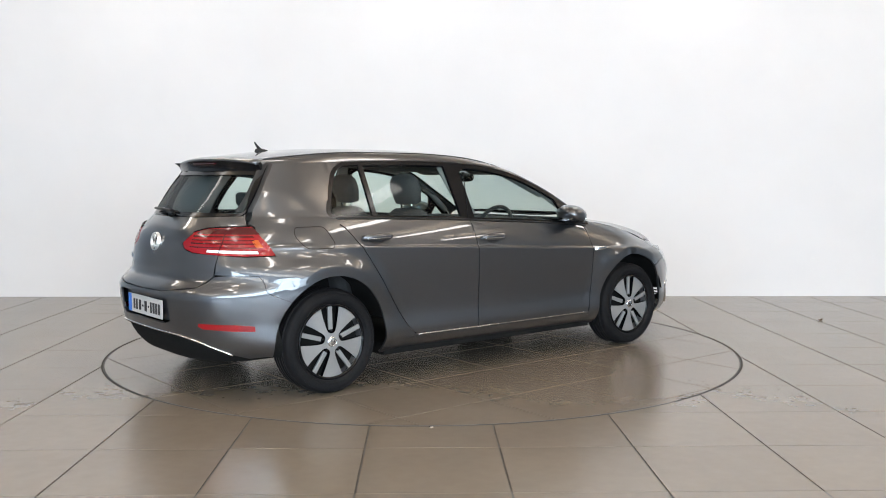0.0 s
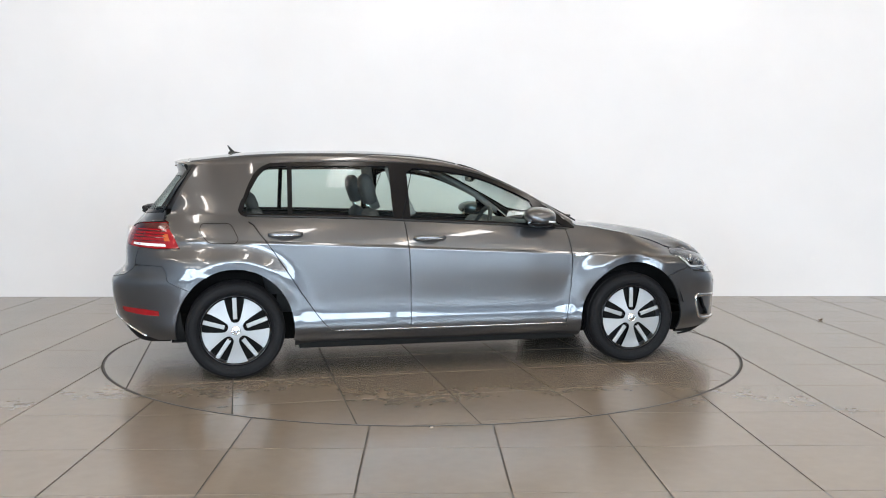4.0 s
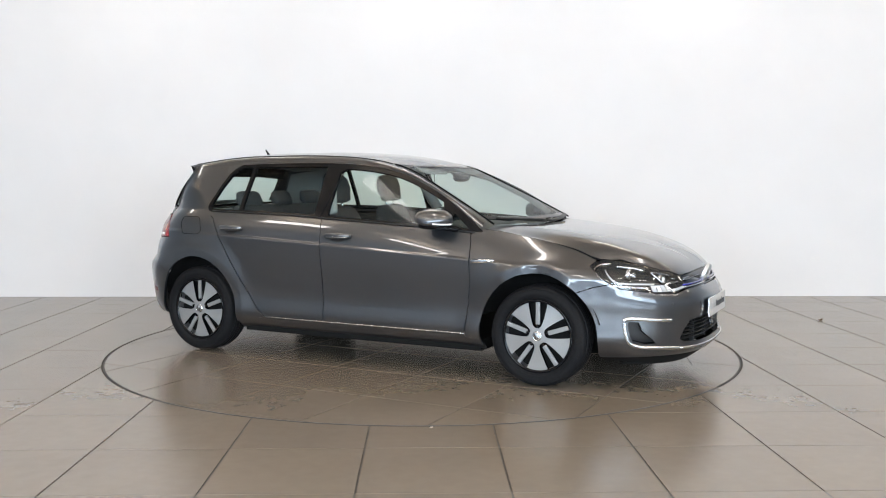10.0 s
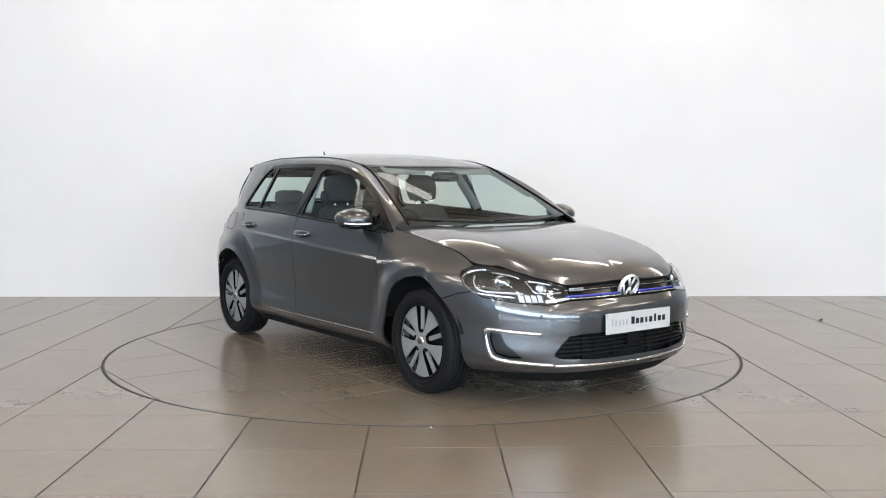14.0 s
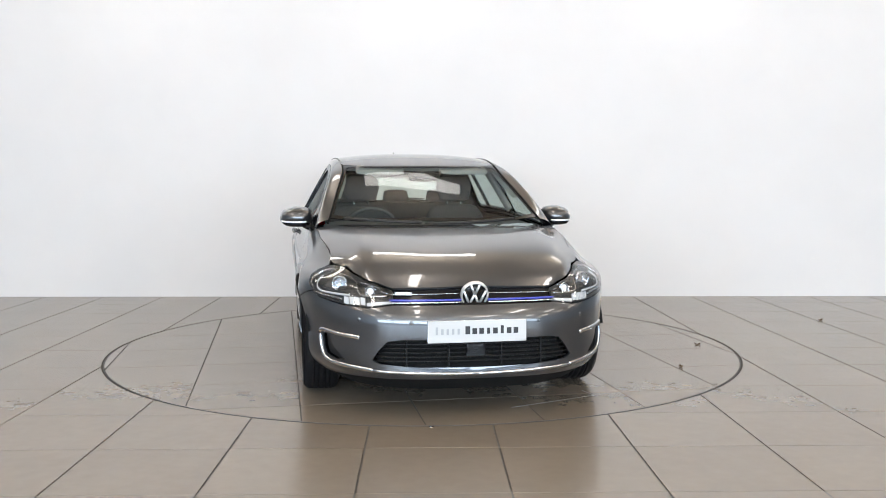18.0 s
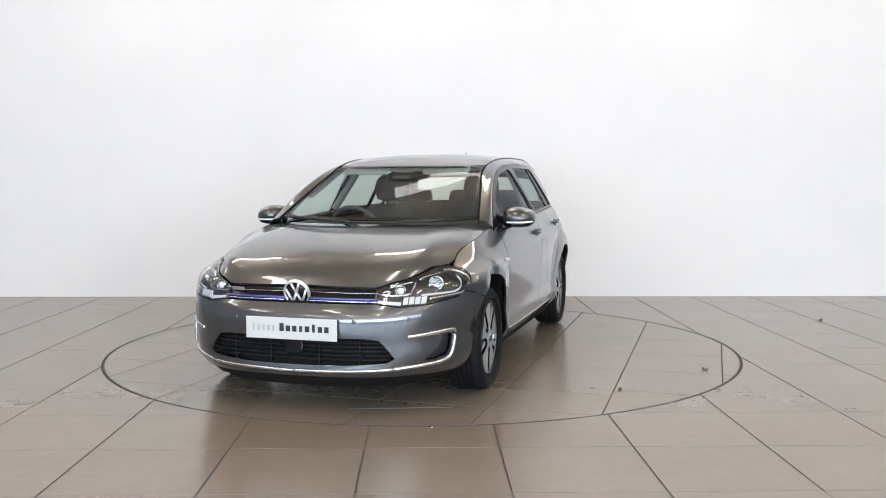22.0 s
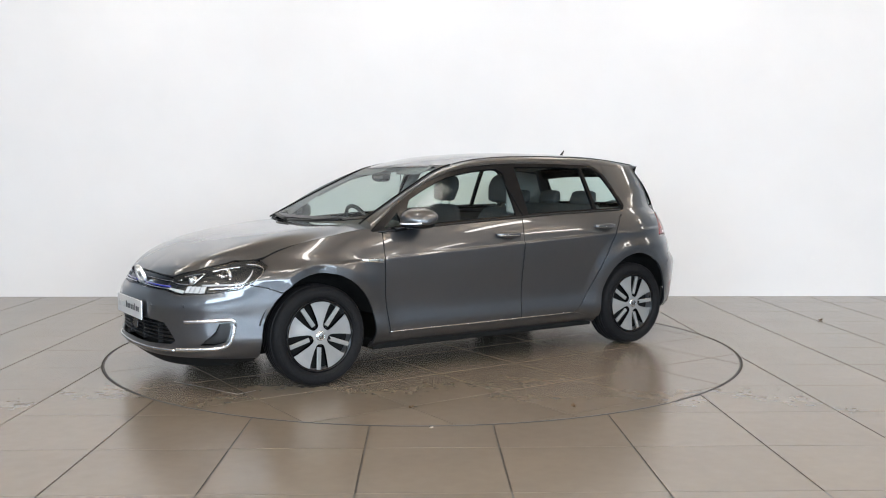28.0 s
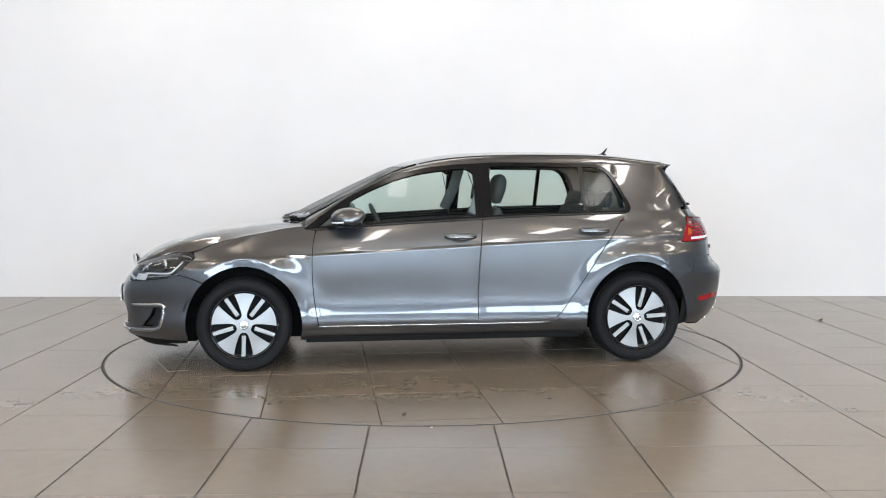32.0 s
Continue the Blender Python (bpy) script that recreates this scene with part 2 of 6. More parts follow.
def panel(name, outline, fn, mat, parent, label="", step=0.04, depth=0.012, holes=(), side=1, edge_step=None, hub=None, crease=None):
    """A sheet over a closed outline in the plane (a, b), laid on the surface fn(a, b), with a turned-in rim. side -1 mirrors it in y."""
    es = edge_step or step * 0.6
    outer, inner = resample(outline, es), [resample(h, es) for h in holes]
    pts, loops = [], []
    for lp in (outer, *inner):
        loops.append(list(range(len(pts), len(pts) + len(lp))))
        pts += lp
    edge = np.array(pts)
    a0, b0 = edge.min(0)
    a1, b1 = edge.max(0)
    grid = [(a0 + (i + 0.5) * step, b0 + (j + 0.5) * step) for i in range(int((a1 - a0) / step) + 1) for j in range(int((b1 - b0) / step) + 1)]
    room = [(0.45 * step) ** 2] * len(grid)
    if crease:
        keep = [not (abs(p[0]) < 1.2 and abs(p[1] - crease(p[0])) < 0.05) for p in grid]
        grid = [p for p, k in zip(grid, keep) if k]
        line = [(a0 + (i + 0.5) * 0.03, off) for i in range(int((a1 - a0) / 0.03) + 1) for off in (-0.045, -0.030, -0.018, -0.008, 0.0, 0.007, 0.014, 0.021, 0.030, 0.042)]
        line = [(a, crease(a) + off) for a, off in line if abs(a) < 1.2]
        room = [(0.45 * step) ** 2] * len(grid) + [0.00005] * len(line)
        grid += line
    if grid:
        ok = inside_many(grid, outer)
        for h in inner:
            ok &= ~inside_many(grid, h)
        for p, far, good in zip(grid, room, ok):
            if good and ((edge - p) ** 2).sum(1).min() > far:
                pts.append(p)
    cons = [(lp[k], lp[(k + 1) % len(lp)]) for lp in loops for k in range(len(lp))]
    vs, _, fs, ov, _, _ = delaunay_2d_cdt([Vector(p) for p in pts], cons, [], 0, 1e-7)
    mids = np.array([(sum(vs[k][0] for k in f) / len(f), sum(vs[k][1] for k in f) / len(f)) for f in fs])
    ok = inside_many(mids, outer)
    for h in inner:
        ok &= ~inside_many(mids, h)
    faces = [list(f) for f, good in zip(fs, ok) if good]
    place, normal = [], []
    e = 0.002
    for v in vs:
        p = Vector(fn(v[0], v[1]))
        n = (Vector(fn(v[0] + e, v[1])) - Vector(fn(v[0] - e, v[1]))).cross(Vector(fn(v[0], v[1] + e)) - Vector(fn(v[0], v[1] - e)))
        n = n.normalized() if n.length > 1e-12 else Vector((0, 0, 1))
        core = hub or Vector((max(-1.1, min(1.2, p.x)), 0, 0.62))
        if n.dot(p - Vector(core)) < 0:
            n = -n
        place.append(p), normal.append(n)
    for i, (a, b, c) in enumerate(faces):
        if (place[b] - place[a]).cross(place[c] - place[a]).dot(normal[a] + normal[b] + normal[c]) < 0:
            faces[i] = [a, c, b]
    if depth:
        back = {}
        for k, o in enumerate(ov):
            for q in o:
                back.setdefault(q, k)
        for lp in loops:
            ids = [back[k] for k in lp]
            base = len(place)
            for i, k in enumerate(ids):
                tan = place[ids[(i + 1) % len(ids)]] - place[ids[i - 1]]
                outn = tan.cross(normal[k])
                outn = outn.normalized() if outn.length > 1e-9 else normal[k]
                place.append(place[k].copy()), normal.append(outn)
                place.append(place[k] - normal[k] * depth), normal.append(outn)
            m = len(ids)
            for i in range(m):
                j = (i + 1) % m
                faces.append([base + 2 * i, base + 2 * i + 1, base + 2 * j + 1, base + 2 * j])
    if side < 0:
        place = [Vector((p.x, -p.y, p.z)) for p in place]
        normal = [Vector((n.x, -n.y, n.z)) for n in normal]
        faces = [f[::-1] for f in faces]
    return mesh_object(name, place, faces, mat, parent, label, True, normal)


def tube(name, pts, radius, mat, parent, label="", sides=8, flat=(1, 1), up=(0, 0, 1), closed=False):
    """A bar swept along a line; flat: how wide it is across and along up."""
    P, verts, faces = [Vector(p) for p in pts], [], []
    n = len(P)
    for i, p in enumerate(P):
        t = (P[(i + 1) % n] - P[i - 1]) if closed else (P[min(i + 1, n - 1)] - P[max(i - 1, 0)])
        t.normalize()
        s = t.cross(Vector(up))
        s = s.normalized() if s.length > 1e-6 else Vector((1, 0, 0))
        u = s.cross(t)
        r = radius[i] if isinstance(radius, (list, tuple)) else radius
        for k in range(sides):
            w = 2 * math.pi * (k + 0.5) / sides
            verts.append(p + s * math.cos(w) * r * flat[0] + u * math.sin(w) * r * flat[1])
    for i in range(n if closed else n - 1):
        for k in range(sides):
            a, b = i * sides, ((i + 1) % n) * sides
            faces.append([a + k, a + (k + 1) % sides, b + (k + 1) % sides, b + k])
    if not closed:
        faces += [list(range(sides))[::-1], list(range((n - 1) * sides, n * sides))]
    return mesh_object(name, verts, faces, mat, parent, label, sides > 5)


def lathe(name, profile, mat, parent, label="", n=48, axis="y", smooth=True, arc=(0, 360)):
    """A ring turned about the y axis from a profile of (radius, y)."""
    verts, faces, full = [], [], arc[1] - arc[0] >= 360
    steps = n if full else n + 1
    for i in range(steps):
        w = radians(arc[0] + (arc[1] - arc[0]) * i / n)
        verts += [(r * math.cos(w), y, r * math.sin(w)) for r, y in profile]
    m = len(profile)
    for i in range(n):
        for k in range(m - 1):
            a, b = i * m, ((i + 1) % steps) * m
            faces.append([a + k, b + k, b + k + 1, a + k + 1])
    return mesh_object(name, verts, faces, mat, parent, label, smooth)


def soft_block(name, sections, mat, parent, label="", n=16, power=3.0):
    """A padded form: super-elliptical sections (centre, half-widths along u and v), closed at both ends. Each section: (centre, u, v)."""
    verts, faces = [], []
    for c, u, v in sections:
        c, u, v = Vector(c), Vector(u), Vector(v)
        for k in range(n):
            w = 2 * math.pi * k / n
            cs, sn = math.cos(w), math.sin(w)
            verts.append(c + u * math.copysign(abs(cs) ** (2 / power), cs) + v * math.copysign(abs(sn) ** (2 / power), sn))
    for i in range(len(sections) - 1):
        for k in range(n):
            faces.append([i * n + k, i * n + (k + 1) % n, (i + 1) * n + (k + 1) % n, (i + 1) * n + k])
    faces += [list(range(n))[::-1], list(range((len(sections) - 1) * n, len(sections) * n))]
    return mesh_object(name, verts, faces, mat, parent, label)


def thing(name, label, category, group=""):
    ob = new(name)
    ob.empty_display_size = 0.2
    return tagged(ob, label=label, category=category, group=group)


# ---- the room ----


def setting(name, bm, mat, label=""):
    return tagged(part(name, bm, mat, None, label), kind="structure", category=name.split("_")[0])


def wall_piece(name, x0, x1, y, mat, label):
    bm = box((x1 - x0, 0.25, CEIL + 0.3), ((x0 + x1) / 2, y + 0.125, CEIL / 2))
    bmesh.ops.rotate(bm, verts=bm.verts, cent=(0, WALL_Y, 0), matrix=Matrix.Rotation(radians(-0.75), 3, "Z"))
    setting(name, bm, mat, label)


wall_piece("wall_back", -5.3, 5.5, WALL_Y, WALL_PAINT, "plain bright white painted showroom wall")
wall_piece("wall_back_west", ROOM_W - 0.3, -5.302, WALL_Y + 0.4, SIDE_PAINT, "dark wall beside the white one")
wall_piece("wall_back_east", 5.502, ROOM_E + 0.3, WALL_Y + 0.4, SIDE_PAINT, "dark wall beside the white one")
setting("wall_west", box((0.25, WALL_Y - FRONT_Y + 1, CEIL + 0.3), (ROOM_W - 0.125, (WALL_Y + FRONT_Y) / 2, CEIL / 2)), SIDE_PAINT, "plain pale painted side wall")
setting("wall_east", box((0.25, WALL_Y - FRONT_Y + 1, CEIL + 0.3), (ROOM_E + 0.125, (WALL_Y + FRONT_Y) / 2, CEIL / 2)), SIDE_PAINT, "plain pale painted side wall")


def wall_front():
    """The glazed front: piers, a low plinth and a deep lintel round four openings."""
    bm = bmesh.new()

    def add(x0, x1, z0, z1):
        bmesh.ops.create_cube(bm, size=1, matrix=Matrix.Translation(((x0 + x1) / 2, FRONT_Y - 0.15, (z0 + z1) / 2)) @ Matrix.Diagonal((x1 - x0, 0.3, z1 - z0, 1)))
    add(ROOM_W, ROOM_E, 3.1, CEIL)
    add(ROOM_W, ROOM_E, 0.0, 0.9)
    xs = [ROOM_W] + [v for b in WINDOW_BAYS for v in b] + [ROOM_E]
    for i in range(0, len(xs), 2):
        add(xs[i], xs[i + 1], 0.9, 3.1)
    setting("wall_front", bm, SIDE_PAINT, "pale front wall with five glazed openings")


wall_front()
for _i, (_a, _b) in enumerate(WINDOW_BAYS):
    _w = tagged(new("window_%d" % (_i + 1)), label="tall showroom window with grey metal frame", category="window", kind="structure")
    for _x in (_a + 0.03, (_a * 2 + _b) / 3, (_a + _b * 2) / 3, _b - 0.03):
        part("mullion", box((0.035, 0.06, 2.2), (_x, FRONT_Y - 0.05, 2.0), 0.006), FRAME_GREY, _w)
    for _z in (0.93, 3.07):
        part("transom", box((_b - _a, 0.08, 0.06), ((_a + _b) / 2, FRONT_Y - 0.05, _z), 0.006), FRAME_GREY, _w)
    _p = part("pane", box((_b - _a - 0.06, 0.01, 2.1), ((_a + _b) / 2, FRONT_Y - 0.09, 2.0)), LENS, _w)
    _p.visible_shadow = False


clerestory = tagged(new("window_6"), label="row of small high window panes", category="window", kind="structure")
for _k in range(15):
    _x = -7.7 + _k * 1.4
    part("pane", box((1.16, 0.02, 0.62), (_x, FRONT_Y + 0.012, 3.72), 0.004), CLERESTORY, clerestory)
    part("mullion", box((0.10, 0.06, 0.74), (_x + 0.70, FRONT_Y + 0.032, 3.72), 0.006), FRAME_GREY, clerestory)


def ceiling():
    bm = box((ROOM_E - ROOM_W, WALL_Y - FRONT_Y + 1, 0.2), ((ROOM_E + ROOM_W) / 2, (WALL_Y + FRONT_Y) / 2 + 0.3, CEIL + 0.1))
    for x in np.arange(ROOM_W + 1.4, ROOM_E, 2.8):
        bmesh.ops.create_cube(bm, size=1, matrix=Matrix.Translation((x, (WALL_Y + FRONT_Y) / 2, CEIL - 0.14)) @ Matrix.Diagonal((0.22, WALL_Y - FRONT_Y - 0.4, 0.28, 1)))
    setting("ceiling", bm, CEILING_PAINT, "beige showroom ceiling with deep beams")


ceiling()


def ceiling_light(at, w=0.26, length=1.5, mat=LIGHT_PANEL):
    """A suspended light box that shines down and up, on two rods."""
    t = thing("ceiling_light", "white suspended rectangular light box", "ceiling light", "ceiling lights")
    part("diffuser", box((w, length, 0.05), (0, 0, -0.035)), mat, t)
    for y in (-length / 2, length / 2):
        part("end_cap", box((w + 0.01, 0.03, 0.08), (0, y, -0.035), 0.006), FRAME_GREY, t)
        part("rod", box((0.012, 0.012, 0.44), (0, y * 0.8, 0.22)), FRAME_GREY, t)
    t.matrix_basis = pose(*at)
    return t


_first = ceiling_light((0, -1.9, CEIL - 0.44))
for _ix in range(-2, 4):
    for _iy, _y in enumerate((-1.9, -4.8, -7.7)):
        if (_ix, _iy) != (0, 0):
            copy_thing(_first, pose(_ix * 2.8, _y, CEIL - 0.44))

# added fill row without a known source: brightens the back wall and ceiling
_wall_fill = ceiling_light((0, 0, 0), mat=WALL_FILL_PANEL)
_wall_fill.matrix_basis = pose(0, 1.95, CEIL - 0.44, 0, 0, 90)
for _ix in (-2, -1, 1, 2, 3):
    copy_thing(_wall_fill, pose(_ix * 2.8, 1.95, CEIL - 0.44, 0, 0, 90))

# ---- floor and turntable ----
T, JOINT, ROW_JOINT, DISC_R = 0.6245, 0.0085, 0.005, 2.262
COL0, ROW0 = -0.2760, -2.643
DCOL0, DROW0, DT = 0.46, 0.90, 0.619


def clip_tile(x0, x1, y0, y1, r, keep_in):
    """A tile's corners, cut by the circle of radius r about the origin."""
    rect = [(x0, y0), (x1, y0), (x1, y1), (x0, y1)]
    pts = resample(rect, 0.03)
    flags = [(math.hypot(*p) <= r) == keep_in for p in pts]
    if all(flags):
        return rect
    if not any(flags):
        return None
    out = []
    n = len(pts)
    start = next(i for i in range(n) if flags[i] and not flags[i - 1])
    i, cut_out = start, None
    seq = [(start + k) % n for k in range(n)]

    def cross(a, b):
        for _ in range(30):
            m = ((a[0] + b[0]) / 2, (a[1] + b[1]) / 2)
            if ((math.hypot(*m) <= r) == keep_in) == ((math.hypot(*a) <= r) == keep_in):
                a = m
            else:
                b = m
        return a
    for k, i in enumerate(seq):
        j = (i + 1) % n
        if flags[i]:
            if flags[i - 1] is False:
                p = cross(pts[i - 1], pts[i])
                if cut_out is not None:
                    out += arc_between(cut_out, p, r)
                out.append(p)
            out.append(pts[i])
            if not flags[j]:
                cut_out = cross(pts[i], pts[j])
                out.append(cut_out)
    out += arc_between(cut_out, out[0], r)
    return out


def arc_between(a, b, r):
    w0, w1 = math.atan2(a[1], a[0]), math.atan2(b[1], b[0])
    d = (w1 - w0 + math.pi) % (2 * math.pi) - math.pi
    n = max(1, int(abs(d) * r / 0.03))
    return [(r * math.cos(w0 + d * k / n), r * math.sin(w0 + d * k / n)) for k in range(1, n)]


def tile(poly, parent, top=0.0, thick=0.009):
    """One floor tile with a slightly eased upper edge."""
    n = len(poly)
    cx, cy = sum(p[0] for p in poly) / n, sum(p[1] for p in poly) / n

    def shrink(p, d):
        v = Vector((p[0] - cx, p[1] - cy))
        k = max(0.0, 1 - d / max(v.length, 1e-6))
        return (cx + v.x * k, cy + v.y * k)
    verts = [(*shrink(p, 0.0005), top) for p in poly] + [(*p, top - 0.0006) for p in poly] + [(*p, top - thick) for p in poly]
    faces = [list(range(n))]
    for ring in (0, n):
        faces += [[ring + k, ring + n + k, ring + n + (k + 1) % n, ring + (k + 1) % n] for k in range(n)]
    return mesh_object("tile", verts, faces, TILE, parent, smooth=False)


floor = tagged(part("floor", box((ROOM_E - ROOM_W, WALL_Y - FRONT_Y + 1, 0.2), ((ROOM_E + ROOM_W) / 2, (WALL_Y + FRONT_Y) / 2 + 0.3, -0.1045)), GROUT, None, "floor of large grey-brown porcelain tiles"), kind="structure", category="floor")


def floor_tiles():
    rest_v, rest_f = [], []
    for i in range(-13, 22):
        for j in range(-16, 10):
            x0, y0 = COL0 + i * T + JOINT / 2, ROW0 + j * T + ROW_JOINT / 2
            x1, y1 = x0 + T - JOINT, min(y0 + T - ROW_JOINT, WALL_Y + 0.1)
            if x0 < ROOM_W or x1 > ROOM_E or y1 < FRONT_Y:
                continue
            if abs((x0 + x1) / 2) < 5.4 and -3.6 < y0:
                poly = clip_tile(x0, x1, y0, y1, DISC_R + 0.011, False)
                if poly:
                    tile(poly, floor)
            else:
                b = len(rest_v)
                rest_v += [(x0, y0, 0), (x1, y0, 0), (x1, y1, 0), (x0, y1, 0)]
                rest_f.append([b, b + 1, b + 2, b + 3])
    far = mesh_object("floor_tiles_outer", rest_v, rest_f, TILE, floor, smooth=False)
    tagged(far, kind="stuff")


def build_turntable():
    t = thing("turntable", "round tiled vehicle turntable flush with the floor", "turntable")
    lathe_ob = lathe("base", [(0.0, 0.0), (DISC_R - 0.012, 0.0), (DISC_R - 0.012, -0.003)], GROUT, t, n=120)
    lathe_ob.matrix_basis = pose(0, 0, -0.0030, 90)
    rim = lathe("rim", [(DISC_R - 0.006, -0.02), (DISC_R - 0.006, 0.0008), (DISC_R + 0.000, 0.0008), (DISC_R + 0.000, -0.02)], RING, t, "dark metal edge ring", n=160)
    rim.matrix_basis = pose(0, 0, 0, 90)
    tube("edge_strip", [(1.945, 0.18, 0.0006), (1.75, 0.72, 0.0006)], 0.003, STEEL, t, "thin dull metal joint strip", sides=6, flat=(1, 0.3))
    tube("edge_strip", [(1.75, 0.72, 0.0006), (1.625, 0.69, 0.0006)], 0.003, STEEL, t, "thin dull metal joint strip", sides=6, flat=(1, 0.3))
    for i in range(-5, 5):
        for j in range(-6, 4):
            x0, y0 = DCOL0 + i * DT + 0.0035, DROW0 + j * DT + 0.0035
            poly = clip_tile(x0, x0 + DT - 0.007, y0, y0 + DT - 0.007, DISC_R - 0.009, True)
            if poly and len(poly) > 2:
                tile(poly, t, thick=0.0025)
    return t


turntable = build_turntable()
_stud = lathe("floor_stud", [(0.0, 0.004), (0.008, 0.004), (0.012, 0.0)], SATIN_CHROME, floor, "small metal floor stud", n=16)
_stud.matrix_basis = pose(0.035, -2.285, 0.0005, 90)

# ---- the car: surfaces (x forward from mid wheelbase, y to its left, z up; built for its right half as y > 0, then mirrored) ----
X0F, X0R = 1.2, -1.2
nose_x = eased(spline([0.12, 0.16, 0.20, 0.235, 0.29, 0.36, 0.44, 0.50, 0.545, 0.585, 0.64, 0.68, 0.725, 0.79, 0.855, 0.90, 0.94, 0.96], [2.06, 2.115, 2.165, 2.185, 2.178, 2.180, 2.188, 2.190, 2.178, 2.150, 2.115, 2.085, 2.030, 1.90, 1.70, 1.49, 1.22, 1.205]), 0.10, 0.965, 0.022)
tail_x = eased(spline([0.12, 0.18, 0.26, 0.34, 0.42, 0.52, 0.59, 0.635, 0.67, 0.71, 0.80, 0.88, 0.95, 1.02, 1.10, 1.20, 1.30, 1.36], [-1.90, -1.965, -2.035, -2.074, -2.095, -2.112, -2.116, -2.086, -2.038, -2.023, -2.022, -2.004, -1.968, -1.905, -1.832, -1.752, -1.675, -1.63]), 0.10, 1.37, 0.022)
_XS = [-1.9, -1.6, -1.3, -0.9, -0.3, 0.3, 0.8, 1.3, 1.6, 2.0]
# the waist crease and the top edge of the lower body: height and half width along the car
CREASE_Z = low_order(_XS, [0.87, 0.86, 0.85, 0.838, 0.808, 0.776, 0.745, 0.735, 0.715, 0.70], 3)
CREASE_Y = low_order(_XS, [0.805, 0.838, 0.862, 0.880, 0.8915, 0.8925, 0.889, 0.872, 0.855, 0.825], 4)
TOP_ROW_Z = smooth_line([-1.9, -1.3, -0.9, -0.3, 0.3, 0.8, 1.3, 1.6, 2.0], [1.035, 1.025, 1.015, 0.995, 0.965, 0.927, 0.884, 0.818, 0.758])
TOP_ROW_Y = smooth_line([-1.9, -1.3, -0.9, -0.3, 0.3, 0.8, 1.3, 1.6, 2.0], [0.725, 0.768, 0.795, 0.820, 0.822, 0.800, 0.748, 0.738, 0.745])
# the door's section below the crease, as an inset from it, by height
_door_in = eased(smooth_line([0.10, 0.16, 0.20, 0.25, 0.29, 0.325, 0.36, 0.42, 0.50, 0.60, 0.69, 0.80, 0.95], [0.225, 0.145, 0.090, 0.045, 0.0235, 0.0185, 0.0205, 0.0260, 0.0235, 0.0150, 0.0072, 0.0012, -0.002]), 0.10, 0.95, 0.012)
_sill_in = low_order(_XS, [0.02, 0.008, 0.0, 0.0, 0.0, 0.0, 0.0, 0.0, 0.004, 0.01], 4)
FLARE = smooth_line([-2.0, -1.6, -1.3, -0.8, 0.0, 0.8, 1.3, 1.6, 2.05], [0.078, 0.074, 0.054, 0.012, 0.010, 0.012, 0.050, 0.068, 0.088])
ARCHES = ((1.3145, 0.372, 0.388, 0.300), (-1.3145, 0.362, 0.388, 0.305))


def ease5(t):
    t = max(0.0, min(1.0, t))
    return t * t * t * (10 - 15 * t + 6 * t * t)


def ease3(t):
    t = max(0.0, min(1.0, t))
    return t * t * (3 - 2 * t)


_cache = {}


LIP = 1.135


def half_width(x, z):
    """Half width of the lower body at x and height z; a flat lip follows each wheel arch."""
    y = full_width(x, z)
    for cx, rx, rz, z0 in ARCHES:
        q = math.hypot((x - cx) / rx, (z - z0) / rz)
        if q < LIP + 0.065 and z > z0:
            k = LIP / max(q, 0.5)
            m = ease3((z - z0 - 0.02) / 0.16) * ease3((LIP + 0.065 - q) / 0.13)
            y += m * (full_width(cx + (x - cx) * k, z0 + (z - z0) * k) + 0.002 - y)
    return y


def full_width(x, z):
    """Half width of the lower body at x and height z, before the ends are rounded."""
    x = max(-1.95, min(2.05, x))
    key = round(x, 4)
    if key not in _cache:
        _cache[key] = CREASE_Z(x), CREASE_Y(x), TOP_ROW_Z(x), TOP_ROW_Y(x)
    zc, yc, zt, yt = _cache[key]
    if z <= zc:
        y = yc - _door_in(z + (0.80 - zc) * ease5((z - 0.40) / (zc - 0.40))) - _sill_in(x) * ease5((0.5 - z) / 0.3)
        y += _door_in(0.80)
    else:
        k = (z - zc) / (zt - zc)
        y = yc - 0.007 * ease5((z - zc) / 0.022) - (yc - yt - 0.007) * (0.55 * k + 0.45 * k * k)
    # flared wheel arches and bumper corners, dying out into the doors and up to the crease
    for cx, rx, rz, z0 in ARCHES:
        if x * cx < 0:
            continue
        dx = max(0.0, abs(cx) - abs(x))
        q = math.hypot(dx / rx, max(0.0, z - z0) / rz)
        if q < 1.52 and z < zc + 0.10:
            y += FLARE(x) * ease3((1.50 - q) / 0.38) * ease3((zc + 0.07 - z) / (zc - 0.59))
    return y


PF, QF, PR, QR = 2.5, 3.1, 2.7, 3.4


def body(a, z):
    """The lower body as one wrap: a runs along the side as x, and past each end as an angle round the corner to the middle."""
    if a > X0F:
        w = min(a - X0F, math.pi / 2 + 0.3)
        s, c = math.sin(min(w, math.pi / 2)), math.cos(w)
        x = X0F + (nose_x(z) - X0F) * s ** (2 / PF)
        y = half_width(x, z) * math.copysign(abs(c) ** (2 / QF), c)
        return Vector((x, y, z))
    if a < X0R:
        w = min(X0R - a, math.pi / 2 + 0.3)
        s, c = math.sin(min(w, math.pi / 2)), math.cos(w)
        x = X0R - (X0R - tail_x(z)) * s ** (2 / PR)
        y = half_width(x, z) * math.copysign(abs(c) ** (2 / QR), c)
        return Vector((x, y, z))
    return Vector((a, half_width(a, z), z))


FRONT_MID, REAR_MID = X0F + math.pi / 2, X0R - math.pi / 2


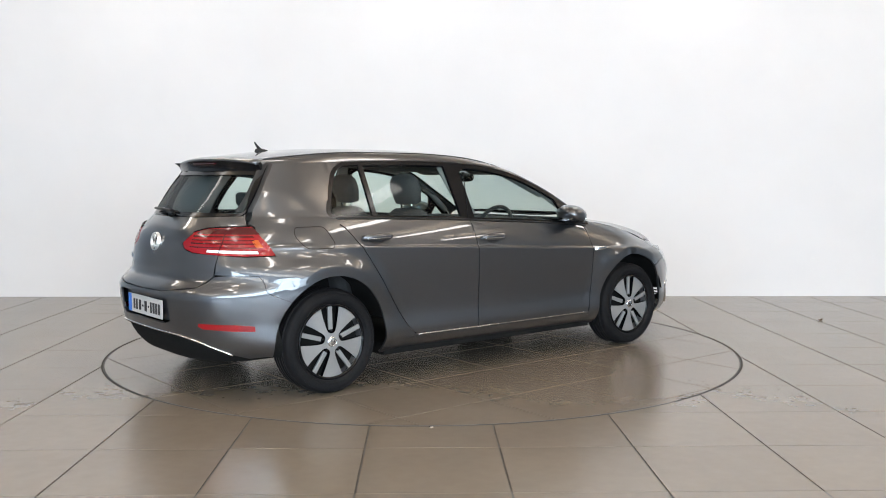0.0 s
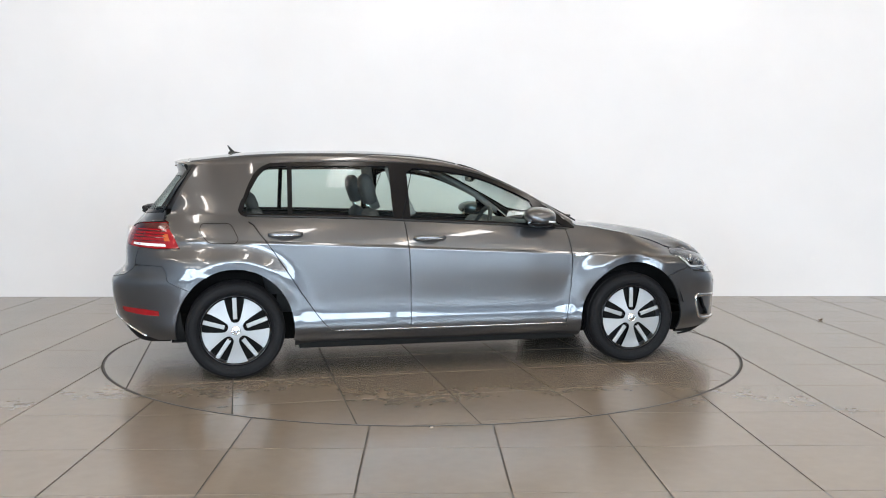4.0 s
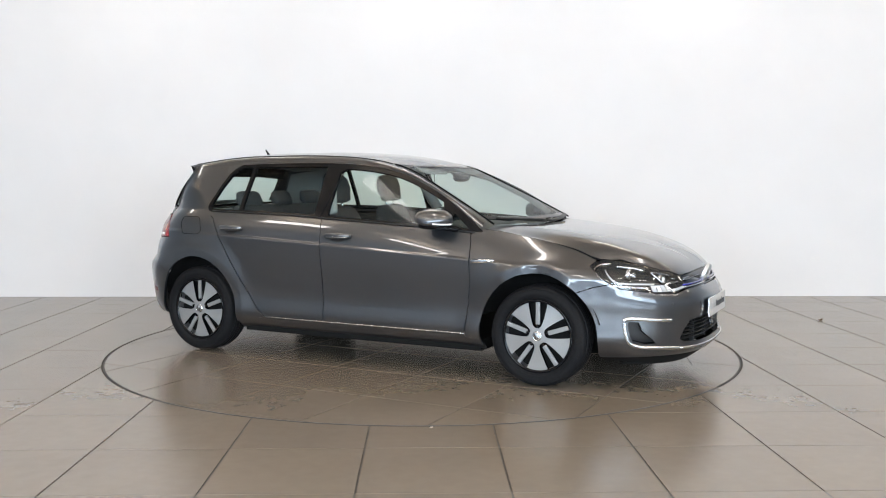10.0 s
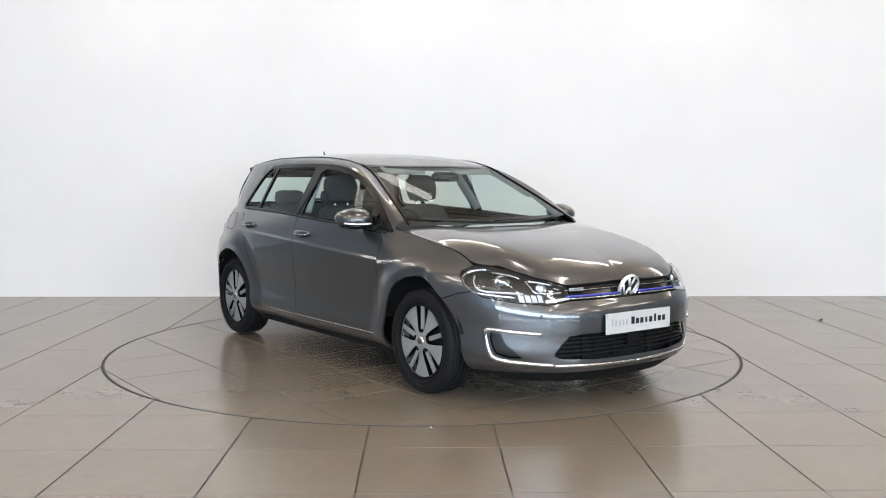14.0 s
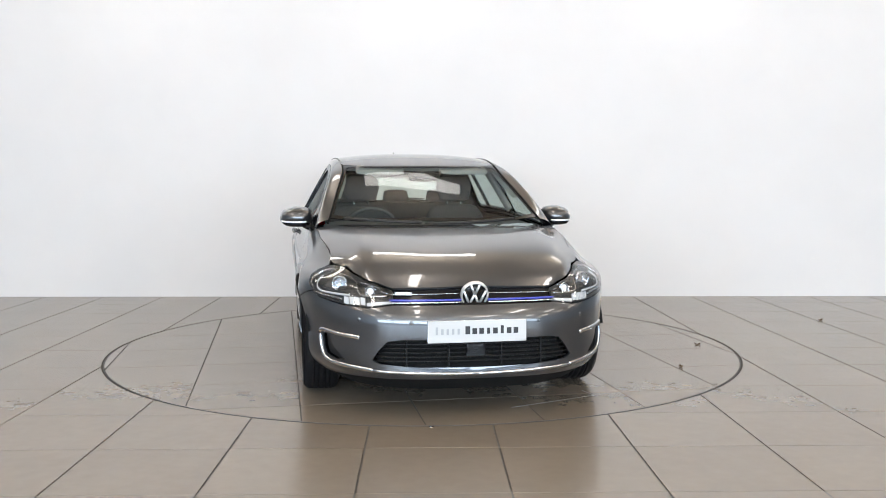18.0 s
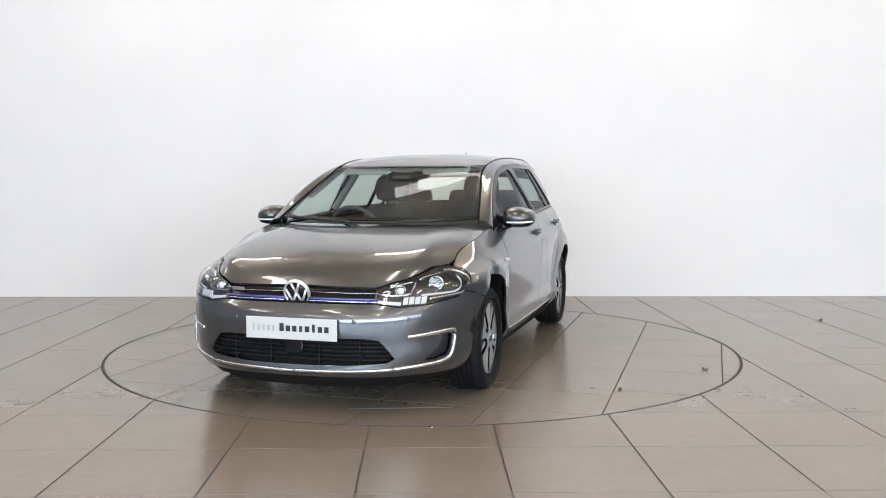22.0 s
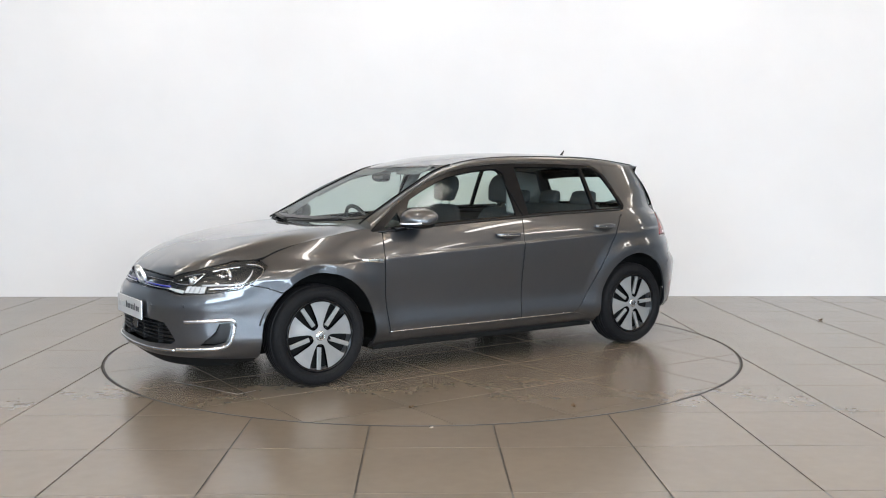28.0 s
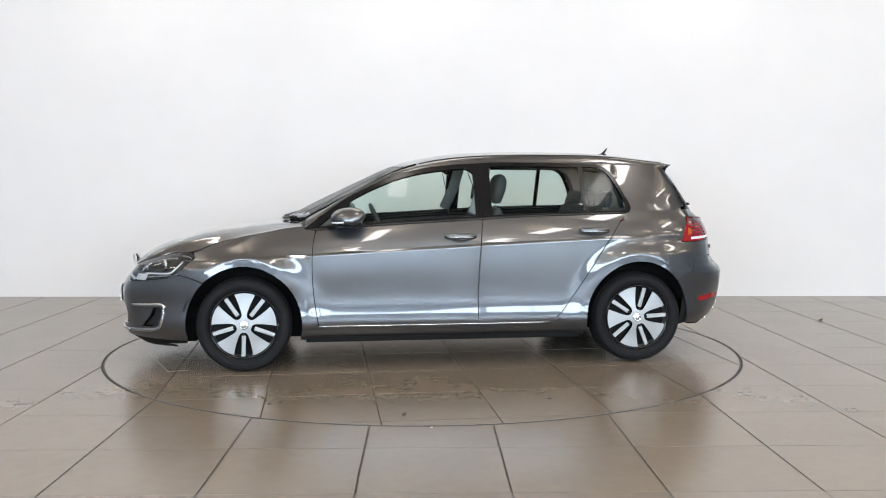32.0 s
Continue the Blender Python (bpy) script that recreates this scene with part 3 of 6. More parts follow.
def ax(x, z):
    """The wrap's parameter at x."""
    if x > X0F:
        return X0F + math.asin(min(1.0, (x - X0F) / (nose_x(z) - X0F)) ** (PF / 2))
    if x < X0R:
        return X0R - math.asin(min(1.0, (X0R - x) / (X0R - tail_x(z))) ** (PR / 2))
    return x


def ay(y, z, end=1):
    """The wrap's parameter at half width y on the front (end 1) or the rear (end -1)."""
    lo, hi = (0.05, math.pi / 2)
    for _ in range(40):
        m = (lo + hi) / 2
        if body(X0F + m if end > 0 else X0R - m, z).y > y:
            lo = m
        else:
            hi = m
    return X0F + lo if end > 0 else X0R - lo


def on_body(pts):
    """Outline points ('x' | 'f' | 'r', value, z) as wrap parameters: by x, by y on the front, by y on the rear."""
    out = []
    for k, v, z in pts:
        out.append((ax(v, z) if k == "x" else ay(v, z, 1 if k == "f" else -1), z))
    return out


def raised(fn, d):
    """The surface fn moved out by d."""
    def g(a, b):
        e = 0.002
        p = Vector(fn(a, b))
        n = (Vector(fn(a + e, b)) - Vector(fn(a - e, b))).cross(Vector(fn(a, b + e)) - Vector(fn(a, b - e)))
        n = n.normalized() if n.length > 1e-12 else Vector((0, 1, 0))
        if n.dot(p - Vector((max(-1.1, min(1.2, p.x)), 0, 0.62))) < 0:
            n = -n
        return p + n * d
    return g


# greenhouse
roof_z = eased(spline([-1.86, -1.80, -1.64, -1.35, -1.185, -0.977, -0.56, -0.355, -0.148, 0.018, 0.14, 0.267, 0.474, 0.682, 0.89, 1.015, 1.08], [1.350, 1.362, 1.382, 1.418, 1.434, 1.444, 1.447, 1.442, 1.430, 1.411, 1.387, 1.352, 1.260, 1.163, 1.061, 0.996, 0.960]), -1.86, 1.08, 0.12)
dlo_top = eased(spline([-1.70, -1.5, -1.30, -1.12, -0.842, -0.471, -0.286, -0.10, 0.083, 0.268, 0.452, 0.637, 0.823, 0.93], [1.318, 1.330, 1.338, 1.346, 1.354, 1.357, 1.353, 1.343, 1.324, 1.287, 1.217, 1.125, 1.000, 0.920]), -1.7, 0.93, 0.12)
belt_z = eased(spline([-1.30, -0.84, -0.47, -0.25, 0.08, 0.45, 0.64, 0.92], [1.022, 1.011, 1.000, 0.988, 0.971, 0.950, 0.936, 0.915]), -1.3, 0.92, 0.1)


def side_glass(x, z):
    """The upper side: leaning in from the belt to the cant rail."""
    zb, yb = TOP_ROW_Z(x), TOP_ROW_Y(x)
    h = z - zb
    lean = 0.50 if x > -0.9 else 0.50 + 0.02 * (-0.9 - x)
    return Vector((x, yb - lean * h - 0.16 * h * h, z))


EDGE_Y = spline([-1.80, -1.5, -1.0, -0.4, 0.1, 0.3, 0.6, 0.9, 1.05], [0.515, 0.540, 0.560, 0.565, 0.558, 0.565, 0.625, 0.690, 0.725])


def top(x, y):
    """Roof and windscreen."""
    return Vector((x, y, roof_z(x) - 0.040 * (abs(y) / 0.58) ** 2.4))


def upper_body(a, z):
    """The side from sill to cant rail as one sheet, for panels that cross the belt."""
    zb = TOP_ROW_Z(max(-1.95, min(2.0, a)))
    return side_glass(a, z) if z > zb and X0R - 0.6 < a < X0F else body(a, z)


_gate_x = spline([1.34, 1.230, 1.130, 1.045, 0.98], [-1.556, -1.632, -1.694, -1.737, -1.745])


def quarter_fn(a, z):
    """The rear quarter: lower body, and above the belt the broad pillar leaning in."""
    zb = TOP_ROW_Z(max(-1.95, a))
    if z <= zb:
        return body(a, z)
    if a >= X0R:
        return side_glass(a, z)
    p = body(a, zb)
    h = z - zb
    return Vector((p.x, p.y - 0.50 * h - 0.16 * h * h + 0.022 * ease3(h / 0.15) * ease3((X0R - p.x) / 0.5), z))


def gate_edge(z):
    return quarter_fn(ax(_gate_x(z), 0.98), z)


_gate_y = spline([0.98, 1.05, 1.12, 1.19, 1.26, 1.34], [gate_edge(z).y for z in (0.98, 1.05, 1.12, 1.19, 1.26, 1.34)])


def rear_face(y, z):
    """Rear window and its border, meeting the rear pillars."""
    k = abs(y) / _gate_y(z)
    return Vector((tail_x(z) + (_gate_x(z) - tail_x(z)) * k ** 3.0, y, z))


# the bonnet's edge: along the wing tops, then over the lamps to the grille
LAMP_TOP = [("x", 1.640, 0.764), ("x", 1.670, 0.771), ("x", 1.760, 0.762), ("f", 0.585, 0.725), ("f", 0.50, 0.693), ("f", 0.428, 0.667)]
LAMP_LOW = [("f", 0.428, 0.598), ("f", 0.555, 0.577), ("f", 0.68, 0.587), ("x", 1.800, 0.614), ("x", 1.700, 0.674), ("x", 1.622, 0.737)]
HOOD_EDGE = spline([0.80, 0.95, 1.05, 1.174, 1.30, 1.413, 1.55, 1.62], [0.957, 0.935, 0.923, 0.900, 0.878, 0.850, 0.805, 0.774])
_WING = [(x, body(ax(x, HOOD_EDGE(x)), HOOD_EDGE(x)).y) for x in (0.93, 1.0, 1.1, 1.2, 1.3, 1.4, 1.5, 1.6)]
_wing_y = spline([p[0] for p in _WING], [p[1] for p in _WING])
_EDGE = on_body(LAMP_TOP + [("f", 0.30, 0.672), ("f", 0.15, 0.675)])
_EDGE = [(p[0] + (q[0] - p[0]) * k / 5, p[1] + (q[1] - p[1]) * k / 5) for p, q in zip(_EDGE, _EDGE[1:]) for k in range(5)] + _EDGE[-1:]
_FRONT = [body(*p) for p in _EDGE] + [Vector((nose_x(0.676), 0.0, 0.676))]
_FRONT.sort(key=lambda p: p.y)
_front_x = spline([p.y for p in _FRONT], [p.x for p in _FRONT])
_front_z = spline([p.y for p in _FRONT], [p.z for p in _FRONT])
NOSE_X = _FRONT[0].x
_hood_c = eased(spline([0.86, 0.90, 1.00, 1.20, 1.50, 1.70, 1.90, 2.00, 2.04, NOSE_X], [0.967, 0.964, 0.958, 0.942, 0.905, 0.865, 0.802, 0.753, 0.726, 0.676]), 0.86, NOSE_X, 0.05)
_edge_zs = eased(HOOD_EDGE, 0.85, 1.66, 0.06)
HOOD_CAP = _FRONT[-1].y
_hood_reach = low_order([p.y ** 2 for p in _FRONT], [p.x for p in _FRONT], 4)


def _hood_base(x, y):
    """A four-sided sheet between the middle line, the wings and a swept front, with a soft crease along each side."""
    reach = _hood_reach(min(y * y, 0.64))
    u = min(1.08, (x - 0.9) / (reach - 0.9))
    xe = 0.9 + u * 0.74
    k = min(1.06, abs(y) / _wing_y(min(max(xe, 0.93), 1.62)))
    roll = 0.05 * k ** 2 + 0.95 * max(0.0, (k - 0.67) / 0.33) ** 1.65
    return _hood_c(0.9 + u * (NOSE_X - 0.9)) * (1 - roll) + _edge_zs(xe) * roll, u


_hood_fix = eased(spline([p.y for p in _FRONT], [p.z - _hood_base(p.x, p.y)[0] for p in _FRONT]), 0.0, HOOD_CAP, 0.07)


def hood(x, y):
    """The bonnet, its front edge drawn to the lamps and the grille."""
    z, u = _hood_base(x, y)
    return Vector((x, y, z + _hood_fix(min(abs(y), HOOD_CAP)) * max(0.0, u) ** 4))


# outlines
def arch(cx, rx, rz, z0=0.305, lo=-18, hi=198, n=26):
    return [(cx + rx * math.cos(radians(w)), z0 + rz * math.sin(radians(w))) for w in np.linspace(lo, hi, n)]


FRONT_ARCH = arch(1.3145, 0.372, 0.388, 0.300, -20, 200)
REAR_ARCH = arch(-1.3145, 0.362, 0.388, 0.305, -10, 196)
DOOR_FRONT = curve_pts([(0.838, 0.292), (0.868, 0.50), (0.876, 0.69), (0.868, 0.83), (0.852, 0.905)], 0.03)
B_SEAM = curve_pts([(-0.214, 0.292), (-0.213, 0.50), (-0.220, 0.69), (-0.234, 0.87), (-0.250, 0.985)], 0.03)
REAR_SEAM = curve_pts([(-0.715, 0.292), (-0.775, 0.345), (-0.865, 0.469), (-0.973, 0.634), (-1.080, 0.799), (-1.187, 0.944), (-1.232, 1.012)], 0.03)
GAP = 0.0028


def shifted(line, dx):
    return [(x + dx, z) for x, z in line]


def belt_line(x0, x1, n=12):
    return [(x, belt_z(x) - 0.012) for x in np.linspace(x0, x1, n)]


def build_side(car, s):
    """Panels of one side; s = 1 the left, -1 the right."""
    # front wing
    hood_side = [(x, HOOD_EDGE(x) - 0.0015) for x in np.linspace(0.93, 1.62, 16)]
    wing = shifted(DOOR_FRONT, GAP) + [(0.90, 0.925)] + [(ax(x, z), z) for x, z in hood_side] \
        + on_body([("x", 1.637, 0.769), ("x", 1.618, 0.738), ("x", 1.697, 0.671), ("x", 1.745, 0.640), ("x", 1.66, 0.622), ("x", 1.564, 0.588)]) \
        + [(ax(x, z), z) for x, z in FRONT_ARCH if z > 0.20 and not (x > 1.3145 and z < 0.592)] + [(0.945, 0.215), (0.842, 0.272)]
    panel("front_wing", wing, body, PAINT, car, "grey metallic front wing with flared wheel arch", step=0.018, side=s, crease=CREASE_Z)
    # doors
    front = [(x + GAP, z) for x, z in B_SEAM] + belt_line(-0.245, 0.848) + shifted(DOOR_FRONT, -GAP)[::-1]
    d1 = panel("front_door", front, body, PAINT, car, "grey metallic front door with window", step=0.03, side=s, crease=CREASE_Z)
    back = shifted(REAR_SEAM, GAP * 1.6) + belt_line(-1.228, -0.254) + shifted(B_SEAM, -GAP)[::-1]
    d2 = panel("rear_door", back, body, PAINT, car, "grey metallic rear door with window", step=0.03, side=s, crease=CREASE_Z)
    # rear quarter with the broad rear pillar
    dlo_back = curve_pts([(-1.243, 1.010), (-1.286, 1.040), (-1.268, 1.105), (-1.232, 1.198), (-1.178, 1.290), (-1.130, 1.330), (-1.070, 1.352)], 0.025)
    rail = [(x, dlo_top(x) + 0.006) for x in np.linspace(-1.10, -1.60, 12)]
    edge = [(_gate_x(z), z) for z in np.linspace(1.328, 0.992, 14)]
    quarter = shifted(REAR_SEAM, -GAP) + dlo_back + rail + edge \
        + on_body([("x", -1.712, 0.982), ("x", -1.638, 0.815), ("x", -1.79, 0.811), ("r", 0.66, 0.815), ("r", 0.603, 0.818), ("r", 0.603, 0.77), ("r", 0.603, 0.7135), ("x", -1.87, 0.713), ("x", -1.80, 0.713), ("x", -1.747, 0.711), ("x", -1.715, 0.62), ("x", -1.588, 0.561)]) \
        + [((ax(x, z) if x < X0R else x), z) for x, z in REAR_ARCH if not (x < -1.3145 and z < 0.562)][::-1] + [(-0.935, 0.235), (-0.730, 0.285)]

    quarter = [((ax(x, 0.98) if (x < X0R and z > 0.985) else x), z) for x, z in quarter]
    panel("rear_quarter_panel", quarter, quarter_fn, PAINT, car, "grey metallic rear quarter with broad pillar", step=0.018, side=s, crease=CREASE_Z)
    # sill
    sill = [(-0.93, 0.226), (0.95, 0.226), (0.935, 0.268), (0.842, 0.268), (0.838, 0.288), (-0.715, 0.288), (-0.735, 0.282), (-0.93, 0.240)]
    panel("sill", sill, body, PAINT, car, "body-coloured sill", step=0.05, side=s)
    strip = [(x, body(x, z).y + 0.002, z) for x, z in [(x, 0.290 - 0.0) for x in np.linspace(-0.70, 0.835, 30)]]
    tube("sill_strip", [(x, s * y, z) for x, y, z in strip], 0.0032, SATIN_CHROME, car, "thin bright sill strip", sides=6)
    panel("sill_skirt", [(-0.95, 0.188), (0.955, 0.188), (0.955, 0.224), (-0.95, 0.224)], raised(body, -0.006), SATIN_BLACK, car, step=0.08, side=s)
    # cant rail from the windscreen's foot over the doors to the tailgate
    verts, faces, norms = [], [], []
    xs = list(np.linspace(0.915, -1.66, 70))
    for x in xs:
        lo, hi = side_glass(x, dlo_top(x) + 0.004), top(x, EDGE_Y(x))
        if x < X0R:
            lo = quarter_fn(ax(x, 0.98), dlo_top(x) + 0.004)
        t0, t1 = Vector((0, -0.38, 1)).normalized(), Vector((0, -1, 0.16)).normalized()
        d = (hi - lo).length
        for k in range(7):
            t = k / 6
            p = lo * (1 + 2 * t) * (1 - t) ** 2 + hi * t * t * (3 - 2 * t) + t0 * d * t * (1 - t) ** 2 - t1 * d * t * t * (1 - t)
            verts.append((p.x, s * p.y, p.z))
    for i in range(len(xs) - 1):
        for k in range(6):
            f = [i * 7 + k, i * 7 + k + 1, (i + 1) * 7 + k + 1, (i + 1) * 7 + k]
            faces.append(f if s > 0 else f[::-1])
    mesh_object("roof_rail", verts, faces, PAINT, car, "grey metallic windscreen pillar and roof rail")
    build_windows(car, s, d1, d2)
    build_handles(d1, d2, s)
    # fuel flap seam on the car's right
    if s < 0:
        flap = rounded([(-1.512, 0.972), (-1.335, 0.972), (-1.288, 0.875), (-1.305, 0.850), (-1.47, 0.850), (-1.525, 0.925)], 0.03)
        pts = [quarter_fn(ax(x, z), z) for x, z in resample(flap, 0.02)]
        tube("fuel_flap_seam", [(p.x, s * (p.y + 0.0004), p.z) for p in pts], 0.0022, LINER, car, "fuel flap outline", sides=5, closed=True)
    # inner shell behind the seams, open at the wheels
    inner = [(-1.6, 0.22), (-1.6, 0.95), (-0.9, 0.985), (0.0, 0.955), (0.85, 0.90), (1.45, 0.80), (1.6, 0.70), (1.66, 0.5)] \
        + arch(1.3145, 0.384, 0.400, 0.300, 10, 196, 16) + arch(-1.3145, 0.376, 0.400, 0.305, -10, 190, 16)
    inner = [(ax(x, z), z) for x, z in inner]
    panel("inner_shell", inner, raised(body, -0.022), LINER, car, step=0.08, side=s, depth=0)


def build_windows(car, s, d1, d2):
    up = side_glass
    b = lambda x0, x1, dz, n=10: [(x, belt_z(x) + dz) for x in np.linspace(x0, x1, n)]
    t = lambda x0, x1, dz, n=14: [(x, dlo_top(x) + dz) for x in np.linspace(x0, x1, n)]
    # black frame round the glass, with holes for the panes
    outer = b(-1.238, 0.905, -0.012, 16) + t(0.925, -1.085, 0.0, 34) + curve_pts([(-1.135, 1.325), (-1.182, 1.286), (-1.236, 1.196), (-1.272, 1.105), (-1.289, 1.045), (-1.262, 1.014)], 0.03)
    pane_q = b(-1.232, -0.985, 0.010, 4) + t(-0.978, -1.08, -0.020, 4) + [(-1.128, 1.304), (-1.162, 1.270), (-1.213, 1.180), (-1.248, 1.095), (-1.262, 1.045)]
    pane_r = b(-0.955, -0.315, 0.012, 8) + t(-0.320, -0.948, -0.024, 10)
    pane_f = b(-0.205, 0.62, 0.012, 10) + [(0.652, 1.020)] + t(0.622, -0.155, -0.030, 16) + [(-0.205, dlo_top(-0.2) - 0.062)]
    pane_t = [(0.700, belt_z(0.70) + 0.014), (0.835, belt_z(0.83) + 0.014), (0.715, 1.030)]
    frame = panel("window_frame", outer, raised(up, 0.001), GLOSS_BLACK, d1, "gloss black window surround and pillars", step=0.05, holes=[pane_q, pane_r, pane_f, pane_t], side=s, depth=0.02)
    for nm, own, pl in (("front_window", d1, pane_f), ("quarter_light", d1, pane_t), ("rear_window", d2, pane_r), ("rear_quarter_light", d2, pane_q)):
        g = panel(nm, pl, raised(up, -0.006), GLASS, own, "tinted side window glass", step=0.06, depth=0, side=s)
        g.visible_shadow = False
    # trim strip along the belt and seal round the top
    tube("belt_seal", [(p.x, s * (p.y + 0.004), p.z) for p in (up(x, belt_z(x) - 0.004) for x in np.linspace(-1.235, 0.88, 40))], 0.006, SATIN_BLACK, d1, sides=6, flat=(0.6, 1))
    for x0 in (-0.262, ):
        pts = [(x0 + 0.018 * k, up(x0 + 0.018 * k, 0.99 + 0.06 * k).y + 0.003, 0.99 + 0.06 * k) for k in range(0, 6)]
        tube("pillar_seam", [(x, s * y, z) for x, y, z in pts], 0.003, LINER, d1, sides=5)


def build_handles(d1, d2, s):
    for door, x0, x1, z in ((d1, -0.196, 0.014, 0.866), (d2, -1.109, -0.897, 0.898)):
        mid = (x0 + x1) / 2
        y = body(mid, z).y
        # flat black oval painted as the recess's shade, then grip and bright insert
        rec = [(mid + 0.062 * math.cos(w), z - 0.008 + 0.030 * math.sin(w)) for w in np.linspace(0, 2 * math.pi, 24, endpoint=False)]
        panel("handle_recess", rec, raised(body, 0.0015), SATIN_BLACK, door, "flat black oval drawn as the shade behind the handle", step=0.02, depth=0, side=s)
        pts, rad = [], []
        for k in range(13):
            q = k / 12
            x = x0 + (x1 - x0) * q
            pts.append((x, s * (body(x, z).y + 0.008 + 0.024 * math.sin(math.pi * q) ** 0.6), z + 0.004 + 0.003 * (q - 0.5)))
            rad.append(0.021 * (0.50 + 0.50 * math.sin(math.pi * q) ** 0.5))
        h = tube("handle", pts, rad, PAINT, door, "body-coloured pull handle", sides=12, flat=(0.5, 1.0))
        tube("handle_strip", [(x, s * (abs(y) + 0.009), zz - 0.006) for x, y, zz in pts[1:-1]], 0.0025, SATIN_CHROME, h, "thin chrome handle strip", sides=6)


def mirror_pts(pts, s):
    return [(x, s * y, z) for x, y, z in pts]


def build_front(car):
    for s in (1, -1):
        # bumper half: from the middle round to the wheel arch
        hl_low = [("f", 0.425, 0.591), ("f", 0.555, 0.572), ("f", 0.68, 0.582), ("x", 1.800, 0.609), ("x", 1.748, 0.635), ("x", 1.66, 0.617), ("x", 1.568, 0.583)]
        outer = [(FRONT_MID, 0.590), (ay(0.2, 0.590), 0.590)] + on_body(hl_low) + [(ax(x, z), z) for x, z in FRONT_ARCH[::-1] if x > 1.3145 and 0.19 < z < 0.572][::1] \
            + [(ax(1.683, 0.200), 0.200)] + on_body([("x", 1.90, 0.203), ("f", 0.6, 0.206), ("f", 0.3, 0.207)]) + [(FRONT_MID, 0.207)]
        grille_hole = [(FRONT_MID, 0.416), (ay(0.38, 0.416), 0.416), (ay(0.460, 0.406), 0.406), (ay(0.50, 0.36), 0.36), (ay(0.535, 0.305), 0.305), (ay(0.50, 0.285), 0.285), (ay(0.3, 0.272), 0.272), (FRONT_MID, 0.268)]
        # the grille opening reaches the middle line, so it is a notch of the outline
        notch = outer[:-1] + [(FRONT_MID, 0.207), (FRONT_MID, 0.268)] + grille_hole[::-1][1:-1] + [(FRONT_MID, 0.416)]
        c_hole = on_body([("f", 0.745, 0.416), ("x", 1.850, 0.420), ("x", 1.842, 0.400), ("x", 1.854, 0.345), ("x", 1.870, 0.306), ("f", 0.715, 0.284), ("f", 0.665, 0.285), ("f", 0.690, 0.315), ("f", 0.728, 0.36)])
        b = panel("front_bumper", notch, body, PAINT, car, "grey metallic front bumper half", step=0.03, side=s, holes=[c_hole])
        panel("air_intake_blank", c_hole, raised(body, -0.03), SATIN_BLACK, b, "dark corner intake", step=0.03, side=s, depth=0)
        # bright C-shaped strip round the corner intake
        c_line = curve_pts([body(*p) for p in on_body([("f", 0.595, 0.420), ("f", 0.66, 0.425), ("f", 0.72, 0.431), ("x", 1.850, 0.438), ("x", 1.826, 0.428), ("x", 1.824, 0.405), ("x", 1.838, 0.340), ("x", 1.855, 0.295), ("x", 1.890, 0.274), ("f", 0.70, 0.266), ("f", 0.62, 0.258), ("f", 0.53, 0.250)])], 0.015)
        tube("corner_strip", [(p[0], s * (p[1] + 0.003), p[2]) for p in c_line], 0.0115, SATIN_CHROME, b, "bright C-shaped daytime strip", sides=8, flat=(0.6, 1))
        lip = [body(ay(y, z), z) for y, z in zip(np.linspace(0.53, 0.0, 18), np.linspace(0.248, 0.236, 18))]
        tube("chrome_lip", [(p[0] + 0.004, s * p[1], p[2]) for p in lip], 0.0085, SATIN_CHROME, b, "satin chrome strip along the lower lip", sides=8, flat=(0.7, 1))
        # lower black lip
        low = [(FRONT_MID, 0.130)] + on_body([("f", 0.35, 0.130), ("f", 0.65, 0.136), ("x", 1.90, 0.150), ("x", 1.69, 0.172), ("x", 1.69, 0.198), ("x", 1.90, 0.201), ("f", 0.6, 0.204), ("f", 0.3, 0.205)]) + [(FRONT_MID, 0.205)]
        panel("lower_lip", low, raised(body, -0.006), LINER, b, "black plastic lower lip", step=0.04, side=s)
        # parking sensors
        for y, z in ((0.60, 0.515), (0.34, 0.505)):
            p = body(ay(y, z), z)
            k = lathe("parking_sensor", [(0.0, 0.002), (0.009, 0.002), (0.011, 0.0)], PAINT, b, n=16)
            k.matrix_basis = Matrix.Translation((p.x, s * p.y, p.z)) @ Vector((1, s * (0.15 if y < 0.5 else 0.35), 0)).to_track_quat("Y", "Z").to_matrix().to_4x4()
        build_headlamp(car, s)
    # lower grille: dark back and slats
    gr = new("lower_grille")
    gr.parent = car
    tagged(gr, label="black slatted lower air intake")
    for s in (1, -1):
        panel("backing", [(FRONT_MID, 0.42), (ay(0.47, 0.41), 0.41), (ay(0.54, 0.30), 0.30), (ay(0.5, 0.28), 0.28), (FRONT_MID, 0.265)], raised(body, -0.06), LINER, gr, step=0.05, side=s, depth=0)
    for k, z in enumerate((0.300, 0.322, 0.345, 0.368, 0.390)):
        half = 0.53 - 0.75 * abs(z - 0.305) if z > 0.305 else 0.51
        pts = [body(ay(abs(y), z), z) for y in np.linspace(-half, half, 31)]
        tube("slat", [(p[0] - 0.026, math.copysign(p[1], y), p[2]) for p, y in zip(pts, np.linspace(-half, half, 31))], 0.0055, GRILLE_BLACK, gr, sides=6, flat=(2.2, 1))
    for y in (-0.36, 0.36, -0.14, 0.14):
        p = body(ay(abs(y), 0.34), 0.34)
        part("grille_rib", box((0.03, 0.008, 0.13), (p.x - 0.034, y, 0.338), 0.003), GRILLE_BLACK, gr)
